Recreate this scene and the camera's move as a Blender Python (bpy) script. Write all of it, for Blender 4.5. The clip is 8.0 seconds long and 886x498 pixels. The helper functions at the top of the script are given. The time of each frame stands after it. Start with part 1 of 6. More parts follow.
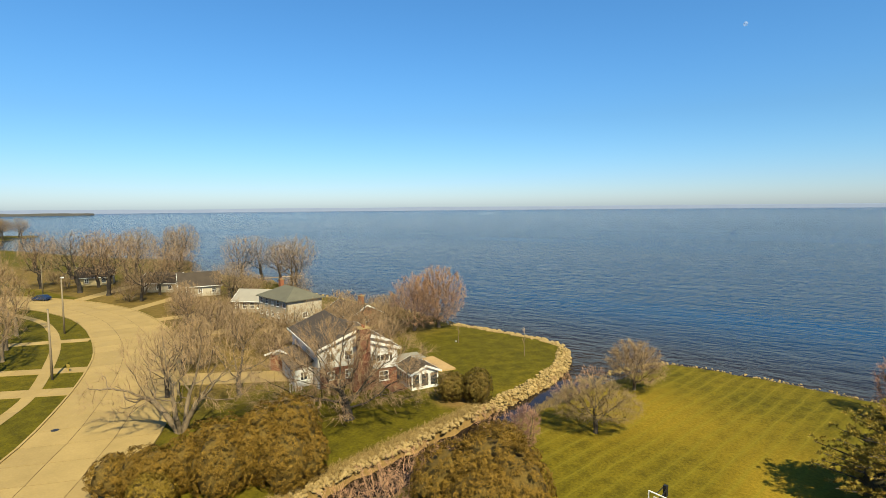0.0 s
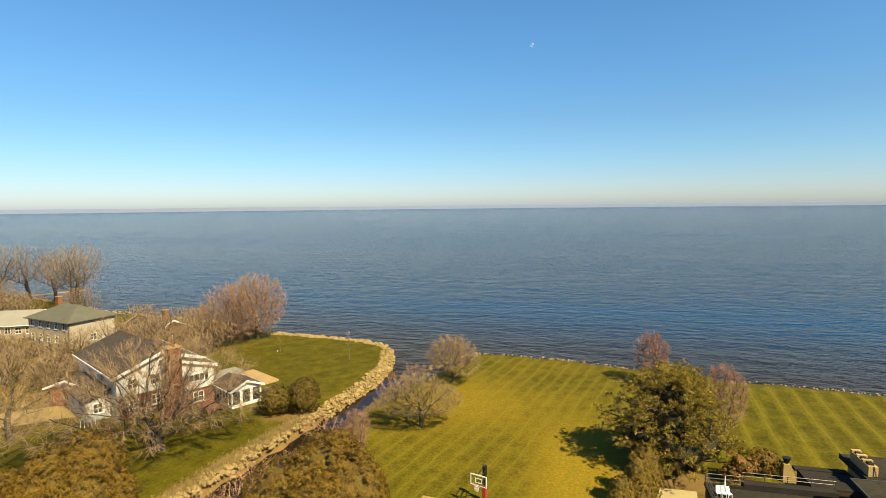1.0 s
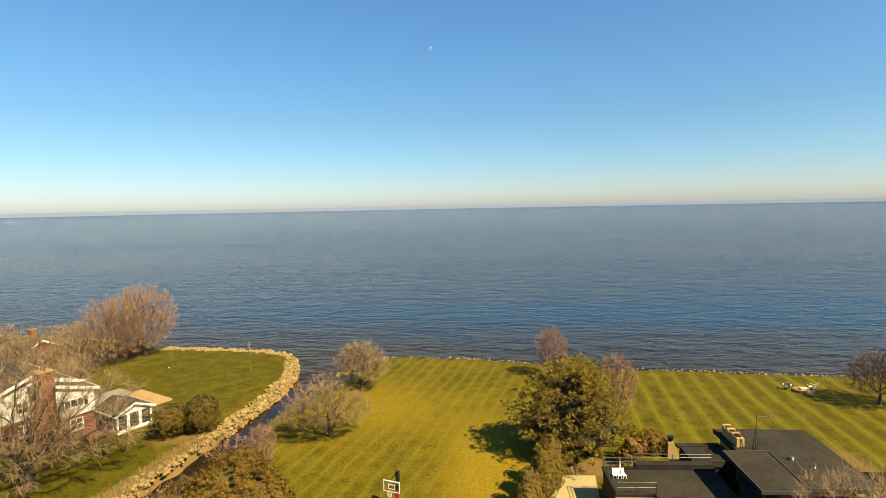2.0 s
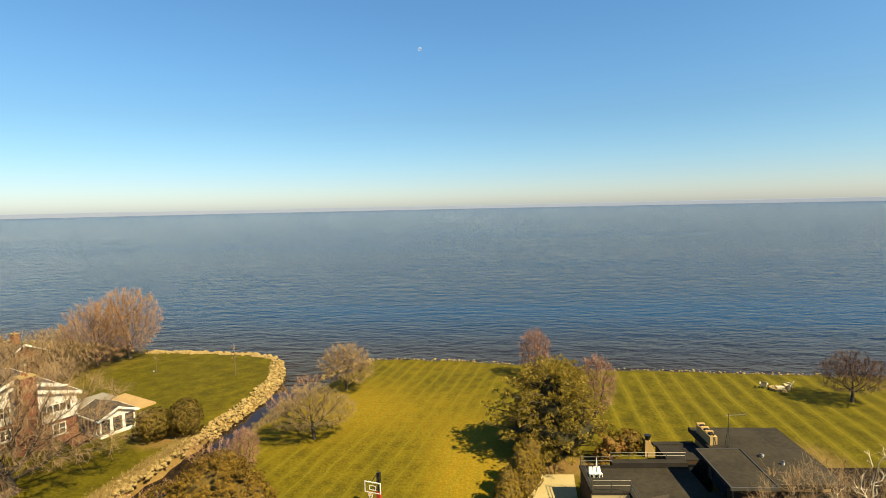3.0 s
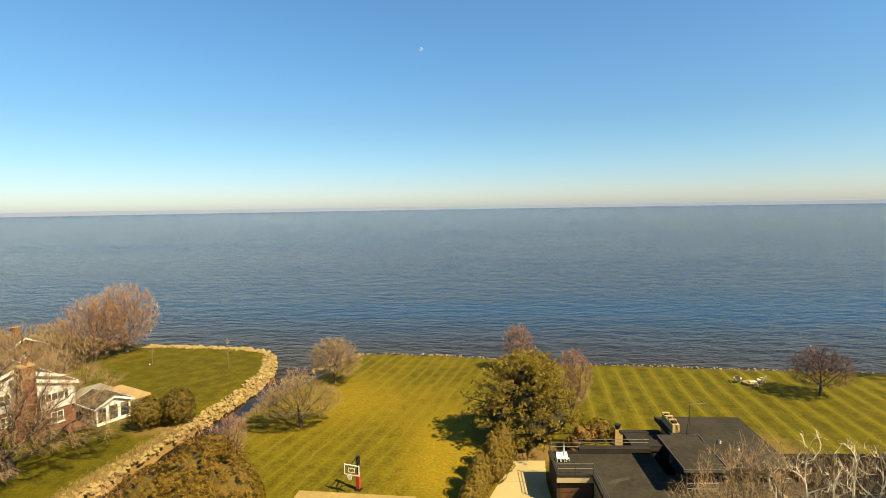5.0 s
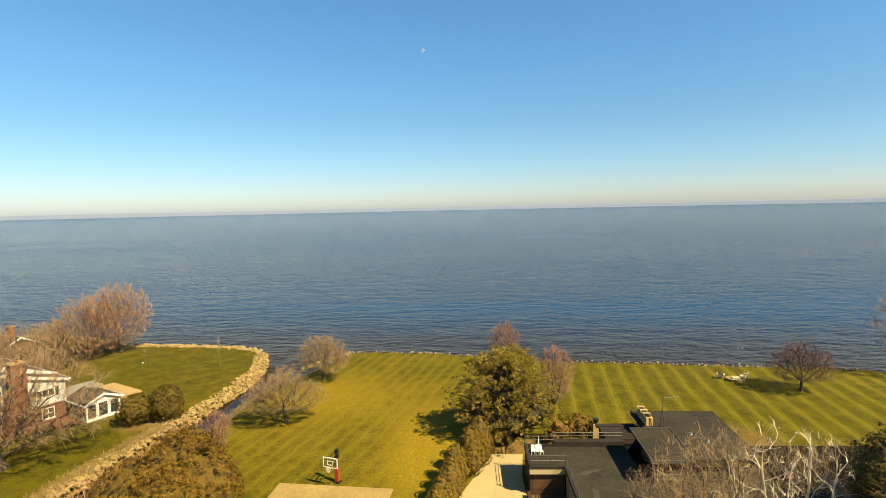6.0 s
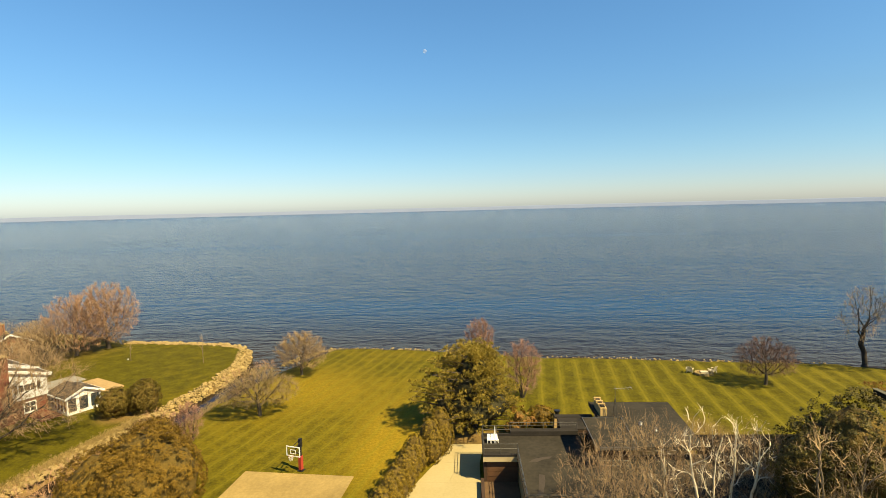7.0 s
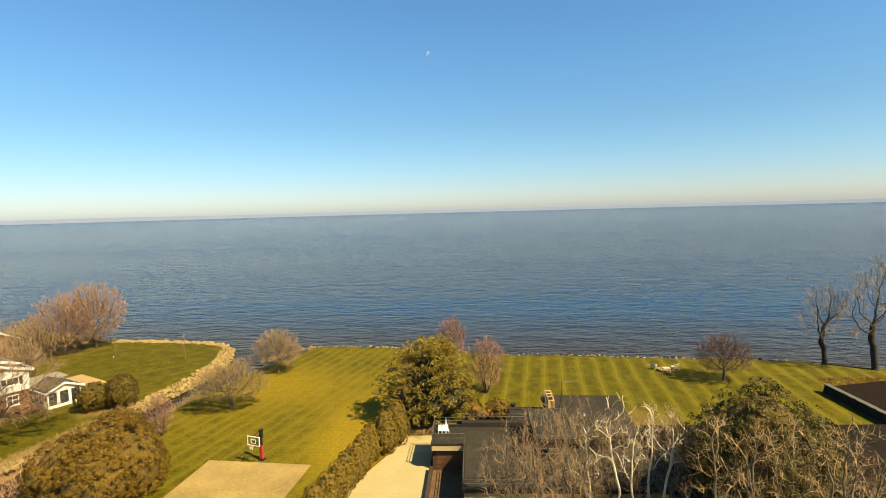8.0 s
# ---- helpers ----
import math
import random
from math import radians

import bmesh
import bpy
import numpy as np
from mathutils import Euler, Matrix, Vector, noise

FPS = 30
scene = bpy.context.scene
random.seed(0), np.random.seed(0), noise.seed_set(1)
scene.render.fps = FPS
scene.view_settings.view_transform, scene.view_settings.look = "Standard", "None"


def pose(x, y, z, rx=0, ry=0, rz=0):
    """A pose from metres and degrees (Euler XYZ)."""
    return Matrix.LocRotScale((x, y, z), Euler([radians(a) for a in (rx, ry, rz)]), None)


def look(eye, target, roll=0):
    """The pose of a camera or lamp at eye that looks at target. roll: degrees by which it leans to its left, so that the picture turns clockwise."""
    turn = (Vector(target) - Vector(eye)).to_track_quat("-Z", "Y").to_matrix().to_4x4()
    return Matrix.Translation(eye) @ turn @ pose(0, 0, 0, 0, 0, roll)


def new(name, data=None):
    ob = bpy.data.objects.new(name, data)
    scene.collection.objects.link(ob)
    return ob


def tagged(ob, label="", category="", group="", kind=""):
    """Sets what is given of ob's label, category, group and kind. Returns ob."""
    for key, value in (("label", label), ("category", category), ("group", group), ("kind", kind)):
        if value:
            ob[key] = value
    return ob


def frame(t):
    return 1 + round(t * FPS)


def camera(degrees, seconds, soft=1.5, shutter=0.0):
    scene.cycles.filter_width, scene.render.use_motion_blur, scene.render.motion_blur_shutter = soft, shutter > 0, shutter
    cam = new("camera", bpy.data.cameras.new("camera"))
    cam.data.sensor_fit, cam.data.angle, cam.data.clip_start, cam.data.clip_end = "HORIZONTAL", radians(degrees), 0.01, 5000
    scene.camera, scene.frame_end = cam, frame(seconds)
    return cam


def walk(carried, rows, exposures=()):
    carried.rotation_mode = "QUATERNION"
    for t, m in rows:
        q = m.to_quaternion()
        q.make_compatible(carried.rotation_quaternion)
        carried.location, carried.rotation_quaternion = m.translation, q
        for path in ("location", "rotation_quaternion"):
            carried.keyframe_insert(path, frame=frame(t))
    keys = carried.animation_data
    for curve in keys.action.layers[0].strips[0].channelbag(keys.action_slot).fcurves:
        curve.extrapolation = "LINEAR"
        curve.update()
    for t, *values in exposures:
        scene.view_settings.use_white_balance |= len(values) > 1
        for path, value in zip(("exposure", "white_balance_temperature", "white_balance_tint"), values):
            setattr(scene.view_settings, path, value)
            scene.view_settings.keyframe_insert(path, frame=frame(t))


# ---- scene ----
cam = camera(79.8, 8.0, soft=0.7)
PATH = [
    (0, (1.526, 0.317, 23.079), (0.434, 1.986, 22.923), -0.5),
    (0.5, (1.583, -0.236, 23.28), (0.79, 1.593, 23.123), -0.8),
    (1, (1.256, -0.881, 23.853), (0.789, 1.056, 23.691), -0.6),
    (1.5, (0.841, -0.913, 24.008), (0.646, 1.071, 23.844), -0.8),
    (3, (1.82, -1.621, 24.497), (1.75, 0.371, 24.336), -1.2),
    (3.5, (2.555, -2.375, 24.517), (2.486, -0.383, 24.358), -1.1),
    (4, (2.98, -3.109, 24.552), (2.912, -1.117, 24.391), -1.0),
    (4.5, (3.362, -3.664, 24.463), (3.293, -1.671, 24.302), -0.9),
    (6, (6.374, -5.013, 24.042), (6.29, -3.021, 23.886), -1.2),
    (6.5, (8.273, -5.708, 23.863), (8.185, -3.716, 23.708), -1.3),
    (7, (10.446, -6.549, 23.689), (10.351, -4.557, 23.535), -1.4),
    (7.5, (12.854, -7.626, 23.622), (12.753, -5.634, 23.472), -1.4),
    (8, (15.362, -8.753, 23.548), (15.253, -6.762, 23.401), -1.5),
]
walk(cam, [(t, look(eye, target, roll)) for t, eye, target, roll in PATH], [(0.0, 1.25, 5600, 9), (0.5, 1.28, 5800, 9), (1.0, 1.35, 6100, 10), (1.5, 1.39, 6350, 10), (3.0, 1.43, 6500, 10), (8.0, 1.46, 6500, 10)])

# ---- daylight ----
SUN_EL, SUN_AZ = radians(47), radians(124)
world = bpy.data.worlds.new("sky")
scene.world = world
world.use_nodes = True
wn = world.node_tree.nodes
wn.clear()
sky = wn.new("ShaderNodeTexSky")
sky.sky_type = "NISHITA"
sky.sun_disc = False
sky.sun_elevation, sky.sun_rotation = SUN_EL, SUN_AZ
sky.altitude, sky.air_density, sky.dust_density, sky.ozone_density = 0, 1.0, 0.6, 3.0
back = wn.new("ShaderNodeBackground")
back.inputs["Strength"].default_value = 0.0636
wout = wn.new("ShaderNodeOutputWorld")
# the lake air: deeper blue where the sky is blue, paler where it turns warm
split = wn.new("ShaderNodeSeparateColor")
warmth = wn.new("ShaderNodeMath")
warmth.operation = "DIVIDE"
spread = wn.new("ShaderNodeMapRange")
spread.inputs["From Min"].default_value, spread.inputs["From Max"].default_value = 0.3, 1.4
tint = wn.new("ShaderNodeValToRGB")
while len(tint.color_ramp.elements) < 4:
    tint.color_ramp.elements.new(0.5)
for stop, (at, col) in zip(tint.color_ramp.elements, ((0.03, (0.57, 0.875, 0.97)), (0.14, (0.57, 0.77, 0.82)), (0.5, (0.68, 0.785, 0.87)), (1.0, (0.85, 0.87, 0.92)))):
    stop.position, stop.color = at, (*col, 1)
tone = wn.new("ShaderNodeMix")
tone.data_type, tone.blend_type = "RGBA", "MULTIPLY"
tone.inputs[0].default_value = 1.0
for a, b in ((sky.outputs[0], split.inputs[0]), (split.outputs[0], warmth.inputs[0]), (split.outputs[2], warmth.inputs[1]), (warmth.outputs[0], spread.inputs["Value"]), (spread.outputs[0], tint.inputs[0]),
             (sky.outputs[0], tone.inputs[6]), (tint.outputs[0], tone.inputs[7]), (tone.outputs[2], back.inputs["Color"]), (back.outputs[0], wout.inputs[0])):
    world.node_tree.links.new(a, b)
sun_data = bpy.data.lights.new("sun", "SUN")
sun_data.energy, sun_data.angle, sun_data.color = 5.0, radians(0.55), (1.0, 0.805, 0.44)
sun = new("sun", sun_data)
to_sun = Vector((math.sin(SUN_AZ) * math.cos(SUN_EL), math.cos(SUN_AZ) * math.cos(SUN_EL), math.sin(SUN_EL)))
sun.matrix_world = look(to_sun * 300, (0, 0, 0))


# ---- materials ----
def nodes_of(name):
    m = bpy.data.materials.new(name)
    m.use_nodes = True
    nt = m.node_tree
    return m, nt.nodes, nt.links, nt.nodes["Principled BSDF"]


def noise_node(n, l, vec, scale, detail=4.0, rough=0.55):
    t = n.new("ShaderNodeTexNoise")
    t.inputs["Scale"].default_value, t.inputs["Detail"].default_value, t.inputs["Roughness"].default_value = scale, detail, rough
    l.new(vec, t.inputs["Vector"])
    return t.outputs["Fac"]


def ramp(n, l, fac, stops):
    r = n.new("ShaderNodeValToRGB")
    e = r.color_ramp.elements
    while len(e) < len(stops):
        e.new(0.5)
    for el, (pos, col) in zip(e, stops):
        el.position, el.color = pos, (*col, 1)
    l.new(fac, r.inputs[0])
    return r.outputs[0]


def mix_col(n, l, fac, a, b, mode="MIX"):
    m = n.new("ShaderNodeMix")
    m.data_type, m.blend_type = "RGBA", mode
    for sock, val in ((m.inputs[0], fac), (m.inputs[6], a), (m.inputs[7], b)):
        if hasattr(val, "is_output"):
            l.new(val, sock)
        elif isinstance(val, (int, float)):
            sock.default_value = val
        else:
            sock.default_value = (*val, 1)
    return m.outputs[2]


def math_node(n, l, op, a, b=0.0, c=0.0):
    m = n.new("ShaderNodeMath")
    m.operation = op
    for sock, val in zip(m.inputs, (a, b, c)):
        if hasattr(val, "is_output"):
            l.new(val, sock)
        else:
            sock.default_value = val
    return m.outputs[0]


def bump_node(n, l, height, strength, distance, bsdf):
    b = n.new("ShaderNodeBump")
    b.inputs["Strength"].default_value, b.inputs["Distance"].default_value = strength, distance
    l.new(height, b.inputs["Height"])
    l.new(b.outputs[0], bsdf.inputs["Normal"])


def surface(name, dark, light, scale=1.0, rough=0.85, metal=0.0, bump=0.4, grain=14.0, per_piece=0.0, spec=0.3, dist=0.03):
    """A weathered surface: broad patches from dark to light, fine grain, relief, and a shift of tone from piece to piece."""
    m, n, l, bsdf = nodes_of(name)
    co = n.new("ShaderNodeTexCoord").outputs["Object"]
    big = noise_node(n, l, co, scale, 5)
    fine = noise_node(n, l, co, scale * grain, 6, 0.65)
    both = math_node(n, l, "MULTIPLY_ADD", fine, 0.5, math_node(n, l, "MULTIPLY", big, 0.5))
    col = ramp(n, l, both, [(0.32, dark), (0.68, light)])
    if per_piece:
        rnd = n.new("ShaderNodeObjectInfo").outputs["Random"]
        k = math_node(n, l, "MULTIPLY_ADD", rnd, per_piece, 1 - per_piece / 2)
        v = n.new("ShaderNodeHueSaturation")
        l.new(k, v.inputs["Value"])
        l.new(col, v.inputs["Color"])
        col = v.outputs[0]
    l.new(col, bsdf.inputs["Base Color"])
    bsdf.inputs["Roughness"].default_value, bsdf.inputs["Metallic"].default_value = rough, metal
    bsdf.inputs["Specular IOR Level"].default_value = spec
    if bump:
        bump_node(n, l, fine, bump, dist, bsdf)
    return m


def foliage(name, dark, light, scale=1.2, rough=0.7):
    """Leaves or needles: tone varies between clumps and from leaf to leaf."""
    m, n, l, bsdf = nodes_of(name)
    co = n.new("ShaderNodeTexCoord").outputs["Object"]
    isl = n.new("ShaderNodeNewGeometry").outputs["Random Per Island"]
    big = noise_node(n, l, co, scale, 3)
    both = math_node(n, l, "MULTIPLY_ADD", isl, 0.45, math_node(n, l, "MULTIPLY", big, 0.6))
    l.new(ramp(n, l, both, [(0.25, dark), (0.8, light)]), bsdf.inputs["Base Color"])
    bsdf.inputs["Roughness"].default_value = rough
    bsdf.inputs["Specular IOR Level"].default_value = 0.2
    return m


M = {
    "concrete": surface("pale_concrete", (0.197, 0.14, 0.0488), (0.267, 0.194, 0.0705), 0.35, bump=0.2, per_piece=0.14),
    "court": surface("court_concrete", (0.158, 0.109, 0.0328), (0.291, 0.205, 0.0651), 0.25, bump=0.2, per_piece=0.06),
    "drive": surface("drive_concrete", (0.262, 0.21, 0.0952), (0.318, 0.262, 0.131), 0.3, bump=0.15, per_piece=0.06),
    "rock": surface("limestone", (0.167, 0.116, 0.0403), (0.297, 0.217, 0.085), 0.9, bump=0.6, grain=6, per_piece=0.5),
    "white_siding": surface("white_siding", (0.42, 0.42, 0.408), (0.507, 0.507, 0.495), 0.6, rough=0.6, bump=0.05),
    "white_trim": surface("white_trim", (0.533, 0.533, 0.504), (0.605, 0.605, 0.576), 0.8, rough=0.5, bump=0.05),
    "dull_siding": surface("dull_siding", (0.25, 0.22, 0.165), (0.36, 0.32, 0.24), 0.6, rough=0.7, bump=0.05),
    "shade_dark_mulch": surface("shade_dark_soil", (0.00633, 0.00375, 0.00231), (0.0173, 0.0104, 0.00578), 1.2, bump=0.7, grain=9, spec=0.05),
    "brick": surface("red_brick", (0.0886, 0.0302, 0.0161), (0.145, 0.0564, 0.0323), 1.4, bump=0.3),
    "orange_brick": surface("orange_brick", (0.145, 0.0484, 0.0202), (0.202, 0.0806, 0.0363), 1.2, bump=0.3),
    "shingle": surface("grey_shingle", (0.0257, 0.0197, 0.0137), (0.0514, 0.0393, 0.0274), 0.8, bump=0.5, grain=20),
    "shingle_green": surface("grey_green_shingle", (0.0645, 0.0625, 0.0444), (0.101, 0.0965, 0.0685), 0.7, bump=0.4, grain=20),
    "shingle_brown": surface("brown_shingle", (0.0262, 0.0186, 0.0121), (0.0484, 0.0355, 0.0234), 0.7, bump=0.4, grain=20),
    "pale_roof": surface("pale_roof", (0.161, 0.149, 0.121), (0.226, 0.21, 0.174), 0.5, bump=0.2),
    "membrane": surface("black_roof_membrane", (0.014, 0.0124, 0.00924), (0.0429, 0.0367, 0.0257), 0.3, rough=0.9, bump=0.2, grain=9, spec=0.12),
    "brown_roof": surface("dark_brown_roof", (0.00648, 0.00454, 0.00259), (0.0169, 0.0123, 0.00714), 0.4, rough=0.95, bump=0.3, grain=9, spec=0.08),
    "tar": surface("tar_paper_edge", (0.0151, 0.0135, 0.0119), (0.0297, 0.0259, 0.0216), 0.8, rough=0.9, bump=0.2, spec=0.1),
    "stone": surface("warm_ashlar", (0.239, 0.158, 0.0544), (0.359, 0.255, 0.109), 1.1, bump=0.5, per_piece=0.3),
    "dark_wood": surface("dark_wood", (0.0242, 0.0141, 0.00806), (0.0524, 0.0302, 0.0181), 0.9, bump=0.3),
    "door_brown": surface("brown_painted_door", (0.0605, 0.0282, 0.0121), (0.0965, 0.0484, 0.0222), 0.7, rough=0.6, bump=0.15),
    "cream": surface("cream_render", (0.309, 0.243, 0.122), (0.374, 0.305, 0.168), 0.7, bump=0.15),
    "steel": surface("grey_steel", (0.0806, 0.0763, 0.0685), (0.121, 0.117, 0.105), 2.0, rough=0.45, metal=0.6, bump=0.05),
    "black_metal": surface("black_metal", (0.00806, 0.00806, 0.00886), (0.0202, 0.0202, 0.021), 2.0, rough=0.45, metal=0.3, bump=0.05),
    "red_pad": surface("red_vinyl_pad", (0.222, 0.0242, 0.0141), (0.274, 0.0403, 0.0242), 1.5, rough=0.55, bump=0.05),
    "orange_rim": surface("orange_rim", (0.242, 0.0645, 0.0121), (0.282, 0.0886, 0.0202), 2.0, rough=0.5, bump=0.0),
    "weathered": surface("weathered_wood", (0.242, 0.16, 0.0618), (0.333, 0.227, 0.096), 1.6, bump=0.3),
    "pole_wood": surface("pole_wood", (0.121, 0.0965, 0.0605), (0.194, 0.157, 0.101), 1.2, bump=0.3),
    "bark": surface("grey_brown_bark", (0.0444, 0.0343, 0.0242), (0.0965, 0.0763, 0.0544), 1.5, rough=0.95, bump=0.7, grain=9),
    "bark_dark": surface("dark_bark", (0.0161, 0.0129, 0.0105), (0.0444, 0.0363, 0.0282), 1.5, rough=0.95, bump=0.7, grain=9),
    "bark_pale": surface("pale_willow_bark", (0.0886, 0.0665, 0.0403), (0.169, 0.129, 0.0806), 1.2, rough=0.95, bump=0.7, grain=9),
    "birch": surface("white_birch_bark", (0.409, 0.335, 0.222), (0.633, 0.557, 0.416), 1.3, rough=0.8, bump=0.4, grain=7),
    "twig_tan": surface("tan_twigs", (0.176, 0.117, 0.0551), (0.265, 0.183, 0.0905), 0.6, rough=0.9, bump=0),
    "twig_brown": surface("brown_twigs", (0.139, 0.0938, 0.0485), (0.229, 0.161, 0.0878), 0.6, rough=0.9, bump=0),
    "twig_dark": surface("dark_reddish_twigs", (0.0599, 0.0327, 0.0228), (0.109, 0.0626, 0.0436), 0.6, rough=0.9, bump=0),
    "twig_rust": surface("rusty_twigs", (0.206, 0.117, 0.0603), (0.31, 0.184, 0.0974), 0.5, rough=0.9, bump=0),
    "twig_red": surface("reddish_twigs", (0.181, 0.0959, 0.0622), (0.26, 0.147, 0.0988), 0.6, rough=0.9, bump=0),
    "twig_grey": surface("grey_brown_twigs", (0.155, 0.102, 0.0508), (0.242, 0.163, 0.0863), 0.6, rough=0.9, bump=0),
    "twig_straw": surface("straw_twigs", (0.137, 0.0929, 0.0363), (0.21, 0.153, 0.0665), 0.6, rough=0.9, bump=0),
    "dry_grass": surface("dry_grass_blades", (0.169, 0.117, 0.0363), (0.258, 0.186, 0.0685), 0.7, rough=0.9, bump=0),
    "juniper": foliage("bronze_juniper", (0.0837, 0.0489, 0.00374), (0.158, 0.0936, 0.0075), 1.3),
    "yew": foliage("dark_olive_yew", (0.0476, 0.0333, 0.00428), (0.119, 0.0847, 0.0105), 1.6),
    "thuja": foliage("olive_thuja", (0.0837, 0.0561, 0.00379), (0.189, 0.125, 0.00886), 1.6),
    "pine": foliage("dark_pine_needles", (0.0636, 0.0527, 0.00784), (0.34, 0.246, 0.0314), 0.8),
    "holly": foliage("dark_evergreen", (0.0192, 0.0177, 0.00353), (0.0992, 0.0787, 0.0141), 1.0),
    "rust_leaf": foliage("rust_coloured_leaves", (0.145, 0.0645, 0.0121), (0.242, 0.133, 0.0323), 1.2),
    # evergreen cores: shade between the leaves is put into these darker colours
    "core": surface("shade_toned_core", (0.0384, 0.025, 0.00288), (0.12, 0.0768, 0.00864), 1.2, bump=1.0, grain=4, dist=0.15),
    "shade": surface("shade_dark_core", (0.010, 0.009, 0.002), (0.035, 0.030, 0.006), 1.2, bump=1.0, grain=4, dist=0.15),
    "mulch": surface("leaf_mulch", (0.0524, 0.0302, 0.0141), (0.121, 0.0727, 0.0343), 1.2, bump=0.7, grain=9),
    "car_paint": surface("blue_car_paint", (0.0096, 0.02, 0.056), (0.0144, 0.028, 0.076), 0.5, rough=0.25, bump=0, spec=0.6),
    "rubber": surface("black_rubber", (0.00605, 0.00605, 0.00605), (0.0121, 0.0121, 0.0121), 3.0, bump=0.2),
    "far_land": surface("far_land_haze_glow", (0.03, 0.035, 0.05), (0.05, 0.055, 0.07), 0.004, rough=1.0, bump=0, grain=6),
    "far_wood": surface("far_woodland", (0.0504, 0.0546, 0.0546), (0.084, 0.0798, 0.0714), 0.02, rough=1.0, bump=0),
    "bleached": surface("sun_bleached_wood", (0.34, 0.29, 0.19), (0.5, 0.43, 0.29), 1.6, bump=0.2),
    "yellow": surface("yellow_marker", (0.242, 0.169, 0.0161), (0.282, 0.202, 0.0323), 2.0, bump=0),
}


def glass_material():
    m, n, l, bsdf = nodes_of("window_glass")
    bsdf.inputs["Base Color"].default_value = (0.02, 0.025, 0.03, 1)
    bsdf.inputs["Roughness"].default_value = 0.06
    bsdf.inputs["Specular IOR Level"].default_value = 0.6
    return m


M["glass"] = glass_material()
# an even glow on the far shore stands in for bright lake haze
haze_glow = M["far_land"].node_tree.nodes["Principled BSDF"]
haze_glow.inputs["Emission Color"].default_value = (0.136, 0.150, 0.157, 1)
haze_glow.inputs["Emission Strength"].default_value = 1.0


def lawn_material():
    """Spring lawn: mowing stripes in two directions, straw patches, worn leaf litter where the banks and the street trees are."""
    m, n, l, bsdf = nodes_of("lawn")
    co = n.new("ShaderNodeTexCoord").outputs["Object"]
    sep = n.new("ShaderNodeSeparateXYZ")
    l.new(co, sep.inputs[0])
    x, y = sep.outputs[0], sep.outputs[1]
    wob = noise_node(n, l, co, 0.12, 3)

    broken = noise_node(n, l, co, 0.7, 6, 0.75)
    def stripes(angle, width, line, band):
        """Passes of the mower: paler towards their edges, with a thin straw line where two passes meet."""
        a = radians(angle)
        u = math_node(n, l, "MULTIPLY_ADD", x, math.cos(a), math_node(n, l, "MULTIPLY", y, -math.sin(a)))
        v = math_node(n, l, "MULTIPLY_ADD", x, math.sin(a), math_node(n, l, "MULTIPLY", y, math.cos(a)))
        u = math_node(n, l, "MULTIPLY_ADD", wob, 0.9, u)
        long_way = n.new("ShaderNodeCombineXYZ")
        l.new(math_node(n, l, "MULTIPLY", u, 2.6), long_way.inputs[0])
        l.new(math_node(n, l, "MULTIPLY", v, 0.2), long_way.inputs[1])
        streak = noise_node(n, l, long_way.outputs[0], 1.0, 5, 0.7)
        p = math_node(n, l, "MULTIPLY", u, math.pi / width)
        turns = math_node(n, l, "COSINE", math_node(n, l, "MULTIPLY", p, 2.0))
        turns = math_node(n, l, "MULTIPLY", math_node(n, l, "TANH", math_node(n, l, "MULTIPLY", turns, 2.0)), band)
        seam = math_node(n, l, "POWER", math_node(n, l, "ABSOLUTE", math_node(n, l, "COSINE", p)), 60.0)
        seam = math_node(n, l, "MULTIPLY", seam, math_node(n, l, "MULTIPLY_ADD", broken, 1.5 * line, -0.2 * line))
        return math_node(n, l, "MULTIPLY_ADD", streak, 0.9, math_node(n, l, "ADD", math_node(n, l, "ADD", turns, seam), -0.37))

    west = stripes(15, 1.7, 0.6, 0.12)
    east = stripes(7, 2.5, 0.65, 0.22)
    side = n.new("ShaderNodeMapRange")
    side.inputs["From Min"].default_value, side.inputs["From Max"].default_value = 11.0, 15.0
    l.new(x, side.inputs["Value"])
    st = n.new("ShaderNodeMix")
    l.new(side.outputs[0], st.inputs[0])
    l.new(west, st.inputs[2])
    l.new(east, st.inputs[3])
    patch = noise_node(n, l, co, 0.06, 5, 0.6)
    mid = noise_node(n, l, co, 0.5, 5, 0.65)
    fine = noise_node(n, l, co, 3.2, 6, 0.8)
    green = ramp(n, l, math_node(n, l, "MULTIPLY_ADD", fine, 0.6, math_node(n, l, "MULTIPLY", mid, 0.4)), [(0.38, (0.027, 0.0245, 0.0006)), (0.62, (0.090, 0.076, 0.0018))])
    straw = ramp(n, l, fine, [(0.34, (0.110, 0.078, 0.0026)), (0.66, (0.225, 0.150, 0.008))])
    mown = n.new("ShaderNodeAttribute")
    mown.attribute_name = "mown"
    bank = n.new("ShaderNodeAttribute")
    bank.attribute_name = "bank"
    worn = n.new("ShaderNodeAttribute")
    worn.attribute_name = "worn"
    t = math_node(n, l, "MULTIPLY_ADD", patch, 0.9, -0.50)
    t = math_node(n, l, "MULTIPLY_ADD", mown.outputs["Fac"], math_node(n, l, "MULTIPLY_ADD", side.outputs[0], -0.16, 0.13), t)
    t = math_node(n, l, "MULTIPLY_ADD", worn.outputs["Fac"], 0.85, t)
    t = math_node(n, l, "MULTIPLY_ADD", mid, 0.4, math_node(n, l, "SUBTRACT", t, 0.16))
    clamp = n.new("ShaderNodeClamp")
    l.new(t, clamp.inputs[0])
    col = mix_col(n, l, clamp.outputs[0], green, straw)
